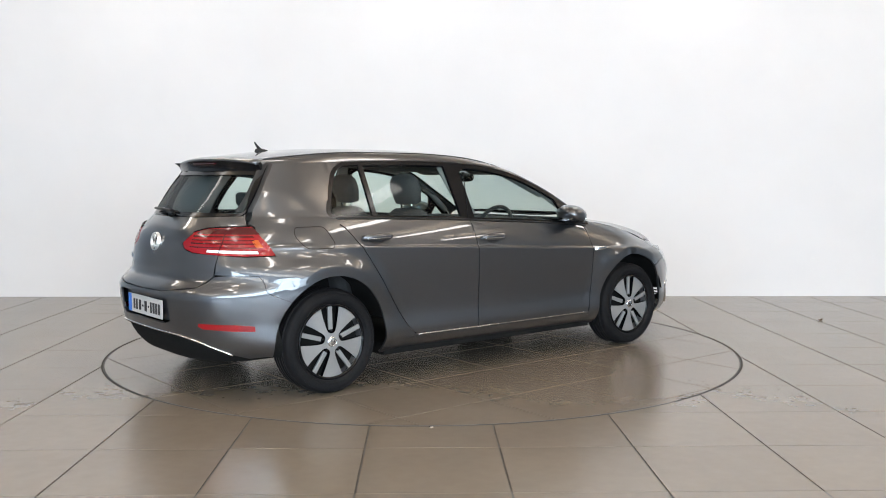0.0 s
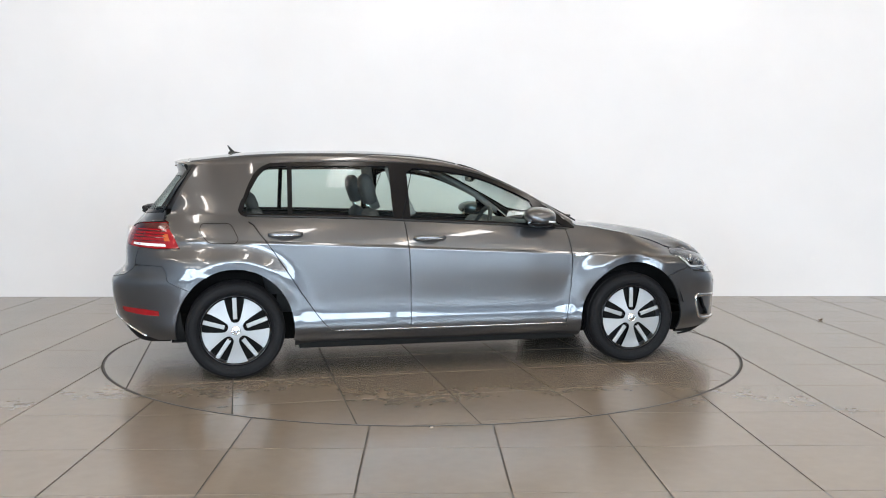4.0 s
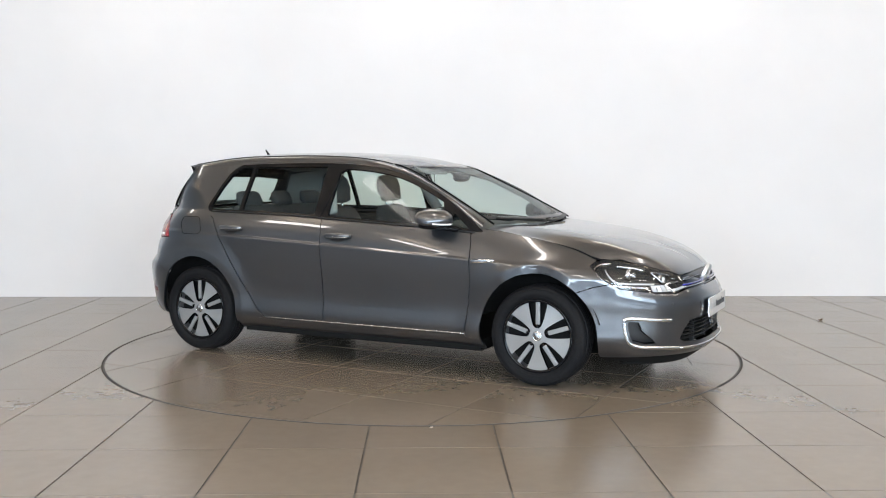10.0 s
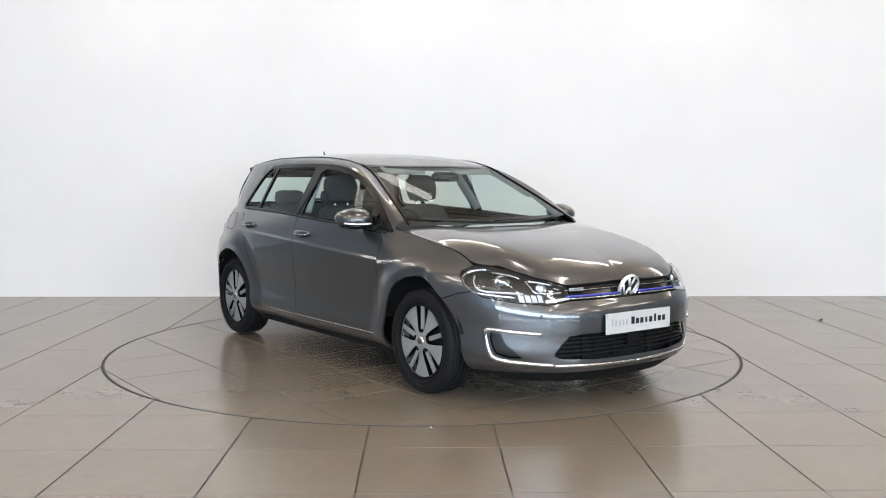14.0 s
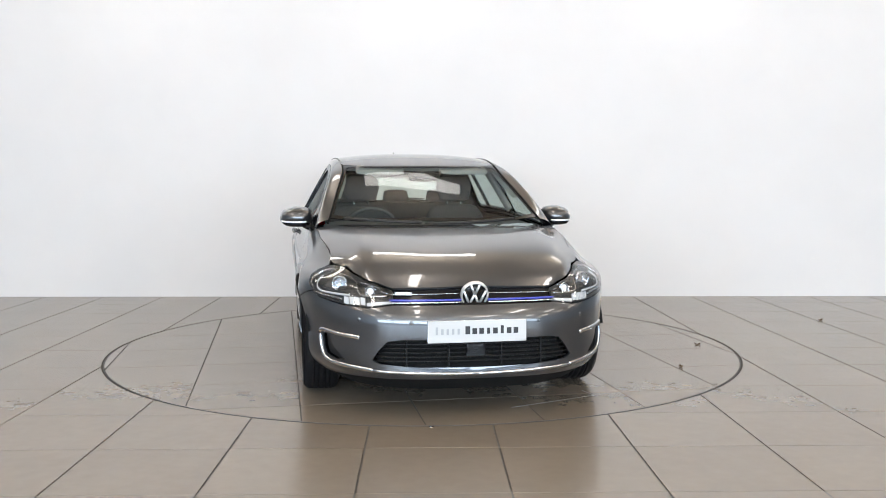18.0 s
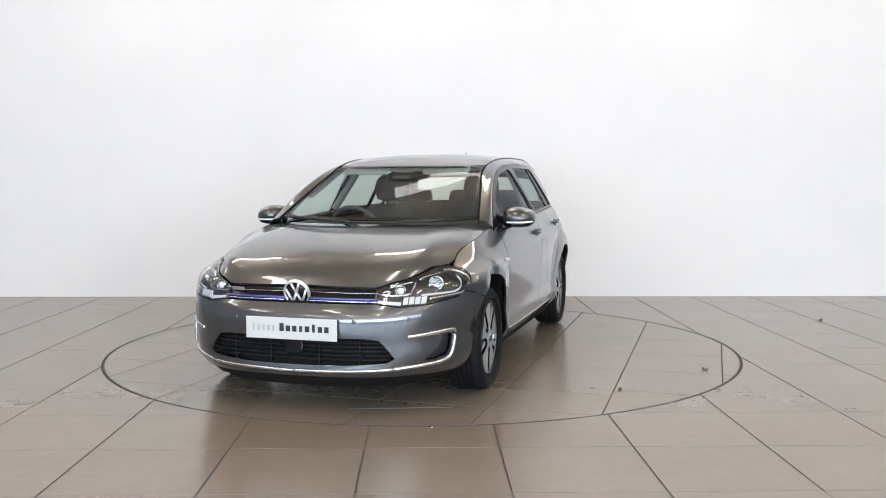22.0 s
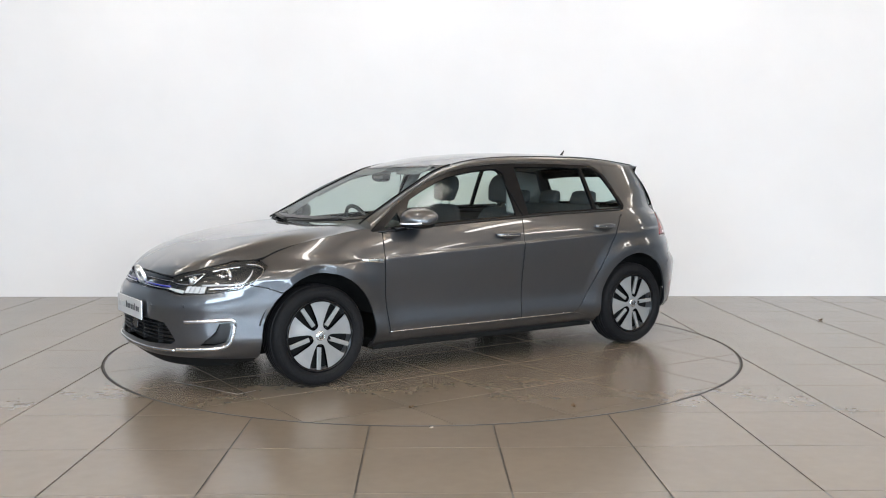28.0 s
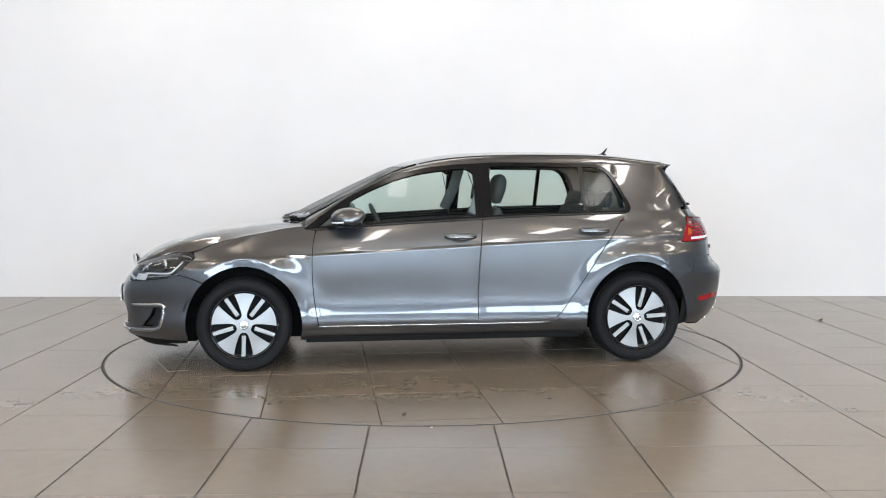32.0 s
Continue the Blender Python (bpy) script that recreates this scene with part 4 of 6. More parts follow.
    part("radar_cover", box((0.03, 0.105, 0.075), (nose_x(0.35) - 0.022, 0, 0.357), 0.008), GLOSS_BLACK, gr, "smooth black radar cover")
    # upper grille band with blue strip
    ug = new("upper_grille")
    ug.parent = car
    tagged(ug, label="slim black grille band with a blue strip")
    for s in (1, -1):
        band = [(FRONT_MID, 0.594), (ay(0.2, 0.594), 0.594), (ay(0.43, 0.594), 0.594), (ay(0.43, 0.672), 0.672), (ay(0.3, 0.679), 0.679), (ay(0.15, 0.682), 0.682), (FRONT_MID, 0.683)]
        panel("grille_band", band, raised(body, -0.016), GLOSS_BLACK, ug, step=0.04, side=s, depth=0)
        for nm, z0, z1, r, mt, d in (("blue_strip", 0.618, 0.617, 0.0065, BLUE, -0.006), ("chrome_strip", 0.606, 0.604, 0.004, CHROME, -0.004), ("chrome_strip", 0.652, 0.648, 0.0022, SATIN_CHROME, -0.010)):
            pts = [raised(body, d)(ay(y, z0 + (z1 - z0) * y / 0.45), z0 + (z1 - z0) * y / 0.45) for y in np.linspace(0.445, 0.07, 16)]
            tube(nm, mirror_pts(pts, s), r, mt, ug, sides=6)
    # small plate with a letter-free bar on the band
    p = raised(body, -0.004)(ay(0.36, 0.650), 0.650)
    part("grille_badge", box((0.006, 0.09, 0.018), (p.x, -0.37, 0.648), 0.002, Matrix.Rotation(radians(-12), 4, "Z")), SATIN_CHROME, ug, "small bright model badge")
    front_badge(car, (nose_x(0.640) + 0.012, 0, 0.640), 0.075, 1)
    # bonnet
    edge = [(x, _wing_y(x) - 0.002) for x in np.linspace(0.94, 1.60, 14)] + [(p.x - 0.004, p.y - 0.002) for p in _FRONT[::-1] if 0.001 < p.y < _wing_y(1.62) - 0.012]
    tip = NOSE_X - 0.003
    back = [(1.045, 0.0), (1.035, 0.25), (1.00, 0.48), (0.945, 0.62)]
    right = back + edge + [(tip, 0.0)]
    full = right + [(x, -y) for x, y in right[::-1] if y > 0.001]
    panel("bonnet", full, hood, PAINT, car, "grey metallic bonnet with shallow creases", step=0.03, depth=0.014)
    # cowl between bonnet and windscreen
    cowl = [(1.10, -0.70), (1.10, 0.70), (0.93, 0.715), (0.86, 0.70), (0.86, -0.70), (0.93, -0.715)]
    panel("cowl", cowl, lambda x, y: Vector((x, y, 0.925 - 0.06 * (abs(y) / 0.7) ** 2 - 0.1 * (x - 0.95))), SATIN_BLACK, car, "black cowl below the windscreen", step=0.06, depth=0)


def front_badge(car, at, r, way):
    b = new("round_badge")
    b.parent = car
    tagged(b, label="round chrome badge")
    b.matrix_basis = Matrix.Translation(at) @ Matrix.Rotation(radians(-90 * way), 4, "Z") @ Matrix.Rotation(radians(-20 if way > 0 else 6), 4, "X")
    lathe("badge_disc", [(0.0, 0.0), (r * 0.9, 0.0), (r * 0.9, -0.012)], GLOSS_BLACK, b, n=40)
    lathe("badge_ring", [(r * 0.86, -0.01), (r * 0.86, 0.006), (r * 0.92, 0.010), (r * 0.98, 0.007), (r, -0.012)], BADGE, b, "chrome ring", n=40)
    for sx in (1, -1):
        for x0, z0, x1, z1 in ((0.30, 0.78, 0.04, 0.10), (0.78, 0.32, 0.34, -0.72), (0.34, -0.72, 0.02, 0.02)):
            tube("badge_bar", [(sx * x0 * r, 0.004, z0 * r), (sx * x1 * r, 0.004, z1 * r)], 0.0065 * r / 0.072, BADGE, b, sides=6, up=(0, 1, 0))
    return b


def build_headlamp(car, s):
    lamp = new("headlamp")
    lamp.parent = car
    tagged(lamp, label="clear headlamp with twin projectors and light strip")
    out = on_body(LAMP_LOW + [(k, v, z - 0.003) for k, v, z in LAMP_TOP])
    panel("lamp_housing", out, raised(body, -0.055), LAMP_GREY, lamp, "dark lamp bowl", step=0.03, side=s, depth=0)
    # side walls of the bowl
    ring = resample(out, 0.03)
    verts = [raised(body, -0.004)(*p) for p in ring] + [raised(body, -0.056)(*p) for p in ring]
    n = len(ring)
    mesh_object("lamp_bezel", [(v.x, s * v.y, v.z) for v in verts], [[k, (k + 1) % n, n + (k + 1) % n, n + k] for k in range(n)], LAMP_GREY, lamp, "grey lamp surround")
    lens = panel("lamp_lens", out, raised(body, 0.001), LENS, lamp, "clear lens", step=0.03, side=s, depth=0)
    lens.visible_shadow = False
    inn = raised(body, -0.030)
    for y, z, r in ((0.698, 0.707, 0.034), (0.545, 0.668, 0.025)):
        p = inn(ay(y, z), z)
        q = new("projector")
        q.parent = lamp
        q.matrix_basis = Matrix.Translation((p.x - 0.01, s * p.y, p.z)) @ Matrix.Rotation(radians(-90), 4, "Z") @ Matrix.Rotation(radians(s * 12), 4, "Z")
        lathe("projector_ring", [(r * 0.75, -0.012), (r, -0.004), (r * 1.12, 0.006), (r * 1.2, -0.02)], LAMP_SILVER, q, n=28)
        lathe("projector_lens", [(0.0, 0.010), (r * 0.4, 0.008), (r * 0.75, -0.008)], WHITE_LENS if y < 0.6 else LENS, q, n=28)
        lathe("projector_bowl", [(0.0, -0.016), (r * 0.75, -0.014)], LAMP_SILVER if y > 0.6 else LAMP_GREY, q, n=28)
    # light guides: an outer and two inner chevrons, and stepped bright fins above the projectors
    def guide(name, pts, r, mat, depth, label="", flat=(0.5, 1.0)):
        line = [raised(body, -depth)(*p) for p in on_body(pts)]
        tube(name, mirror_pts(curve_pts(line, 0.015), s), r, mat, lamp, label, sides=8, flat=flat)
    guide("light_guide", [("x", 1.715, 0.756), ("x", 1.665, 0.750), ("x", 1.648, 0.730), ("x", 1.680, 0.690), ("x", 1.750, 0.634), ("x", 1.800, 0.624), ("f", 0.690, 0.612)], 0.008, LAMP_SILVER, 0.014, "bright outer light guide")
    guide("light_guide", [("x", 1.705, 0.727), ("x", 1.740, 0.690), ("x", 1.795, 0.644), ("f", 0.700, 0.638), ("f", 0.650, 0.636)], 0.006, DRL, 0.016, "white inner light guide")
    guide("light_guide", [("f", 0.607, 0.708), ("f", 0.605, 0.660), ("f", 0.590, 0.641), ("f", 0.520, 0.637), ("f", 0.455, 0.642)], 0.006, LAMP_SILVER, 0.016, "bright middle light guide")
    guide("reflector_fin", [("f", 0.690, 0.748), ("f", 0.640, 0.735), ("f", 0.615, 0.722)], 0.007, LAMP_SILVER, 0.022, "stepped bright fin")
    guide("reflector_fin", [("f", 0.590, 0.712), ("f", 0.530, 0.698), ("f", 0.490, 0.684)], 0.006, LAMP_SILVER, 0.022, "stepped bright fin")
    guide("reflector_fin", [("f", 0.490, 0.668), ("f", 0.455, 0.656)], 0.005, LAMP_SILVER, 0.022, "stepped bright fin")
    panel("light_strip", on_body([("f", 0.430, 0.603), ("f", 0.560, 0.585), ("f", 0.562, 0.602), ("f", 0.50, 0.608), ("f", 0.445, 0.613)]), raised(body, -0.008), DRL, lamp, "white light strip along the lower edge", step=0.02, side=s, depth=0.006)
    for y0, y1 in ((0.570, 0.592), (0.597, 0.620), (0.625, 0.648), (0.653, 0.676)):
        panel("light_cell", on_body([("f", y0, 0.590), ("f", y1, 0.592), ("f", y1, 0.630), ("f", y0, 0.626)]), raised(body, -0.010), DRL, lamp, "white light cell", step=0.02, side=s, depth=0.006)


def build_rear(car):
    for s in (1, -1):
        # bumper half
        top_edge = [(REAR_MID, 0.605), (ay(0.30, 0.609, -1), 0.609), (ay(0.545, 0.641, -1), 0.641), (ay(0.602, 0.703, -1), 0.703)] + on_body([("x", -1.87, 0.7105), ("x", -1.80, 0.7105), ("x", -1.7490, 0.709), ("x", -1.7165, 0.6175), ("x", -1.588, 0.5585)])
        archp = [(ax(x, z), z) for x, z in REAR_ARCH if x < -1.3145 and 0.25 < z < 0.545][::-1][::-1]
        archp = sorted(archp, key=lambda p: -p[1])
        low = on_body([("x", -1.700, 0.255), ("x", -1.78, 0.246), ("x", -1.85, 0.266), ("r", 0.63, 0.304), ("r", 0.52, 0.350), ("r", 0.40, 0.372), ("r", 0.25, 0.376)]) + [(REAR_MID, 0.376)]
        recess = [(REAR_MID, 0.425), (ay(0.30, 0.425, -1), 0.425), (ay(0.36, 0.445, -1), 0.445), (ay(0.36, 0.565, -1), 0.565), (ay(0.31, 0.580, -1), 0.580), (REAR_MID, 0.580)]
        refl = on_body([("x", -1.775, 0.434), ("x", -1.772, 0.404), ("x", -1.87, 0.406), ("r", 0.585, 0.416), ("r", 0.562, 0.430), ("r", 0.568, 0.446), ("x", -1.87, 0.443)])
        out = top_edge[:1] + top_edge[1:] + archp + low + recess[0:1] + recess[1:-1] + [(REAR_MID, 0.580)]
        b = panel("rear_bumper", out, body, PAINT, car, "grey metallic rear bumper half", step=0.03, side=s, holes=[refl])
        panel("plate_recess", recess, raised(body, -0.040), PAINT, b, step=0.05, side=s, depth=0)
        panel("rear_reflector", refl, raised(body, 0.001), RED_LENS, b, "slim red bumper reflector", step=0.03, side=s)
        # dark diffuser with bright edge
        dif = [(REAR_MID, 0.371), (ay(0.25, 0.371, -1), 0.371), (ay(0.40, 0.367, -1), 0.367)] + on_body([("r", 0.52, 0.345), ("r", 0.63, 0.299), ("x", -1.85, 0.260), ("x", -1.78, 0.240), ("x", -1.72, 0.245), ("x", -1.72, 0.225), ("r", 0.62, 0.205), ("r", 0.3, 0.195)]) + [(REAR_MID, 0.195)]
        panel("rear_diffuser", dif, raised(body, -0.020), LINER, b, "black lower valance", step=0.04, side=s)
        edge = [body(*p) for p in [(REAR_MID, 0.373), (ay(0.25, 0.373, -1), 0.373), (ay(0.40, 0.369, -1), 0.369)] + on_body([("r", 0.52, 0.347), ("r", 0.63, 0.301), ("r", 0.68, 0.268)])]
        tube("valance_strip", mirror_pts([(p[0] - 0.004, p[1], p[2]) for p in curve_pts(edge, 0.03)], s), 0.006, CHROME, b, "chrome valance strip", sides=6)
        build_tail_lamp(car, s)
    # tailgate
    half = [(0.0, 0.610), (0.3, 0.614), (0.541, 0.646), (0.598, 0.706), (0.599, 0.820), (0.44, 0.828), (0.365, 0.845), (0.330, 0.878), (0.392, 0.949), (0.48, 0.971), (0.64, 0.982), (_gate_y(0.985) - 0.004, 0.985), (_gate_y(1.02) - 0.004, 1.02), (_gate_y(1.05) - 0.004, 1.050)]
    glass_low = [(0.615, 1.035), (0.3, 1.022), (0.0, 1.020)]
    full_l = half + glass_low
    outline = full_l + [(-y, z) for y, z in full_l[::-1] if y > 0.001]

    def gate_fn(y, z):
        if abs(y) < 1e-4:
            return Vector((tail_x(z), y, z))
        p = body(ay(min(abs(y), half_width(-1.6, z) - 0.02), z, -1), z)
        if z > 0.95:
            k = min(1.0, (z - 0.95) / 0.06)
            return Vector((p.x * (1 - k) + rear_face(y, z).x * k, y, z))
        return Vector((p.x, y, z))
    gate = panel("tailgate", outline, gate_fn, PAINT, car, "grey metallic tailgate with rear window", step=0.035)
    # rear window: dark border, glass
    ring_o = [(0.0, 1.024), (0.3, 1.026), (0.60, 1.038)] + [(_gate_y(z) - 0.004, z) for z in np.linspace(1.055, 1.325, 12)] + [(0.0, 1.335)]
    ring_o += [(-y, z) for y, z in ring_o[::-1] if y > 0.001]
    ring_i = rounded([(0.622, 1.050), (0.552, 1.270), (-0.552, 1.270), (-0.622, 1.050)], 0.05)
    fr = panel("rear_window_border", ring_o, rear_face, GLOSS_BLACK, gate, "gloss black glass border", step=0.05, holes=[ring_i])
    g = panel("rear_window_glass", ring_i, raised(rear_face, -0.003), GLASS, gate, "tinted rear window", step=0.06, depth=0)
    g.visible_shadow = False
    # spoiler: a wing over the window's top, with black side blades
    SW = _gate_y(1.325) - 0.014
    ys = np.linspace(-SW, SW, 33)
    upper, lower = [], []
    for y in ys:
        q = abs(y) / SW
        zr = top(-1.60, min(abs(y), 0.535)).z + 0.001 - 0.9 * max(0, abs(y) - 0.535)
        xe = -1.706 + 0.085 * q ** 2.6
        ze = 1.368 - 0.030 * q ** 2.6
        upper += [(-1.598, y, zr), ((-1.598 + xe) / 2, y, (zr + ze) / 2 + 0.005), (xe + 0.010, y, ze + 0.002), (xe, y, ze - 0.004), (xe + 0.003, y, ze - 0.011)]
        lower += [(xe + 0.004, y, ze - 0.011), (xe + 0.016, y, ze - 0.034), (xe + 0.024, y, ze - 0.066), (xe + 0.026, y, ze - 0.100)]
    n = len(ys)
    faces = [[i * 5 + k, (i + 1) * 5 + k, (i + 1) * 5 + k + 1, i * 5 + k + 1] for i in range(n - 1) for k in range(4)]
    sp = mesh_object("roof_spoiler", upper, faces, PAINT, car, "body-coloured roof spoiler")
    faces = [[i * 4 + k, (i + 1) * 4 + k, (i + 1) * 4 + k + 1, i * 4 + k + 1] for i in range(n - 1) for k in range(3)]
    mesh_object("spoiler_underside", lower, faces, GLOSS_BLACK, sp, "gloss black spoiler underside")
    for s, i in ((1, n - 1), (-1, 0)):
        fin = upper[i * 5:i * 5 + 5] + lower[i * 4:i * 4 + 4]
        mesh_object("spoiler_blade", [(x, s * (abs(y) + 0.004), z + 0.001) for x, y, z in fin], [list(range(9))], LINER, sp, "gloss black spoiler end", smooth=False)
        blade = []
        for z in np.linspace(1.338, 1.06, 12):
            g, h = gate_edge(z), (z - 1.06) / 0.278
            back = rear_face(g.y - 0.055, z)
            blade += [(g.x + 0.004, s * (g.y + 0.0015), z), (g.x - 0.012 - 0.030 * h ** 1.5, s * (g.y - 0.010), z), (back.x - 0.004, s * back.y, z)]
        mesh_object("spoiler_blade", blade, [[3 * i2 + k, 3 * i2 + k + 1, 3 * i2 + k + 4, 3 * i2 + k + 3] for i2 in range(11) for k in range(2)], SATIN_BLACK, sp, "black side blade down the window edge")
    part("brake_light", box((0.012, 0.30, 0.009), (-1.694, 0, 1.338), 0.003), RED_DARK, sp, "slim high brake light")
    front_badge(gate, (tail_x(0.875) - 0.010, 0, 0.875), 0.055, -1)
    # rear wiper
    w = new("rear_wiper")
    w.parent = car
    tagged(w, label="black rear wiper at rest")
    tube("wiper_arm", [(tail_x(1.035) - 0.02, 0.0, 1.035), (tail_x(1.045) - 0.035, -0.02, 1.05), (tail_x(1.055) - 0.030, 0.16, 1.062), (tail_x(1.06) - 0.018, 0.30, 1.066)], [0.022, 0.016, 0.010, 0.007], SATIN_BLACK, w, sides=8)
    tube("wiper_blade", [(tail_x(1.055) - 0.014, -0.04, 1.050), (tail_x(1.058) - 0.010, 0.17, 1.056), (tail_x(1.062) - 0.002, 0.36, 1.062)], 0.006, SATIN_BLACK, w, sides=6)
    # rear number plate with its bars
    pl = new("rear_number_plate")
    pl.parent = car
    tagged(pl, label="white number plate with black characters")
    px = tail_x(0.50) + 0.024
    part("plate", box((0.006, 0.52, 0.112), (px, 0, 0.495), 0.003), PLATE_WHITE, pl)
    part("plate_band", box((0.003, 0.045, 0.108), (px - 0.004, 0.235, 0.495), 0.001), PLATE_BLUE, pl, "blue band")
    for k, (y, w_) in enumerate(((0.165, 0.03), (0.125, 0.03), (0.075, 0.04), (0.03, 0.02), (-0.015, 0.042), (-0.055, 0.016), (-0.095, 0.026), (-0.135, 0.032), (-0.175, 0.03), (-0.215, 0.032))):
        part("plate_bar", box((0.003, w_ * 0.8, 0.062 if w_ > 0.022 else 0.014), (px - 0.004, y, 0.492), 0.001), INK, pl)
    # model lettering as plain bars on the tailgate
    for k in range(5):
        y = 0.40 + k * 0.035
        p = body(ay(y, 0.765, -1), 0.765)
        part("lettering_bar", box((0.004, 0.024, 0.026), (p.x - 0.002, y, 0.765), 0.001), CHROME, gate)


def build_tail_lamp(car, s):
    lamp = new("tail_lamp")
    lamp.parent = car
    tagged(lamp, label="red wrap-round tail lamp with clear strip")
    out = on_body([("x", -1.644, 0.820), ("x", -1.79, 0.816), ("r", 0.62, 0.820), ("r", 0.540, 0.824), ("r", 0.445, 0.832), ("r", 0.368, 0.850), ("r", 0.336, 0.878), ("r", 0.397, 0.944), ("r", 0.48, 0.965), ("r", 0.62, 0.974), ("x", -1.722, 0.978), ("x", -1.677, 0.892)])
    base = panel("lamp_body", rounded(out, 0.012), raised(body, 0.002), RED_LENS, lamp, "red lens", step=0.03, side=s, depth=0.02)
    clear = on_body([("x", -1.725, 0.829), ("x", -1.80, 0.829), ("r", 0.60, 0.833), ("r", 0.535, 0.836), ("r", 0.535, 0.850), ("r", 0.60, 0.848), ("x", -1.80, 0.846), ("x", -1.73, 0.845)])
    panel("clear_strip", clear, raised(body, 0.0045), WHITE_LENS, base, "white clear strip", step=0.03, side=s, depth=0.002)
    for z0, z1 in ((0.860, 0.865), (0.880, 0.886), (0.899, 0.904), (0.918, 0.926)):
        line = on_body([("x", -1.73, z0), ("x", -1.80, z0), ("r", 0.58, z0), ("r", 0.41, z0), ("r", 0.41, z1), ("r", 0.58, z1), ("x", -1.80, z1), ("x", -1.735, z1)])
        panel("lens_rib", line, raised(body, 0.0045), RED_DARK, base, "dark red rib", step=0.03, side=s, depth=0.002)
    amber = on_body([("x", -1.700, 0.862), ("x", -1.735, 0.862), ("x", -1.745, 0.905), ("x", -1.715, 0.905)])
    panel("amber_cell", amber, raised(body, 0.004), AMBER, base, "amber indicator cell", step=0.03, side=s, depth=0.002)
    dark = on_body([("x", -1.700, 0.935), ("x", -1.76, 0.935), ("r", 0.58, 0.935), ("r", 0.420, 0.935), ("r", 0.430, 0.950), ("r", 0.48, 0.961), ("r", 0.60, 0.969), ("x", -1.722, 0.972)])
    panel("upper_band", dark, raised(body, 0.004), RED_DARK, base, "dark red upper band", step=0.03, side=s, depth=0.002)
    split = [raised(body, 0.003)(*p) for p in on_body([("r", 0.599, 0.826), ("r", 0.598, 0.90), ("r", 0.580, 0.968)])]
    tube("lamp_split", mirror_pts(curve_pts(split, 0.02), s), 0.003, RED_DARK, base, sides=5)
    top_trim = [raised(body, 0.003)(*p) for p in on_body([("r", 0.392, 0.944), ("r", 0.48, 0.967), ("r", 0.62, 0.977), ("x", -1.73, 0.980)])]
    tube("lamp_edge", mirror_pts(curve_pts(top_trim, 0.02), s), 0.005, GLOSS_BLACK, base, sides=6)


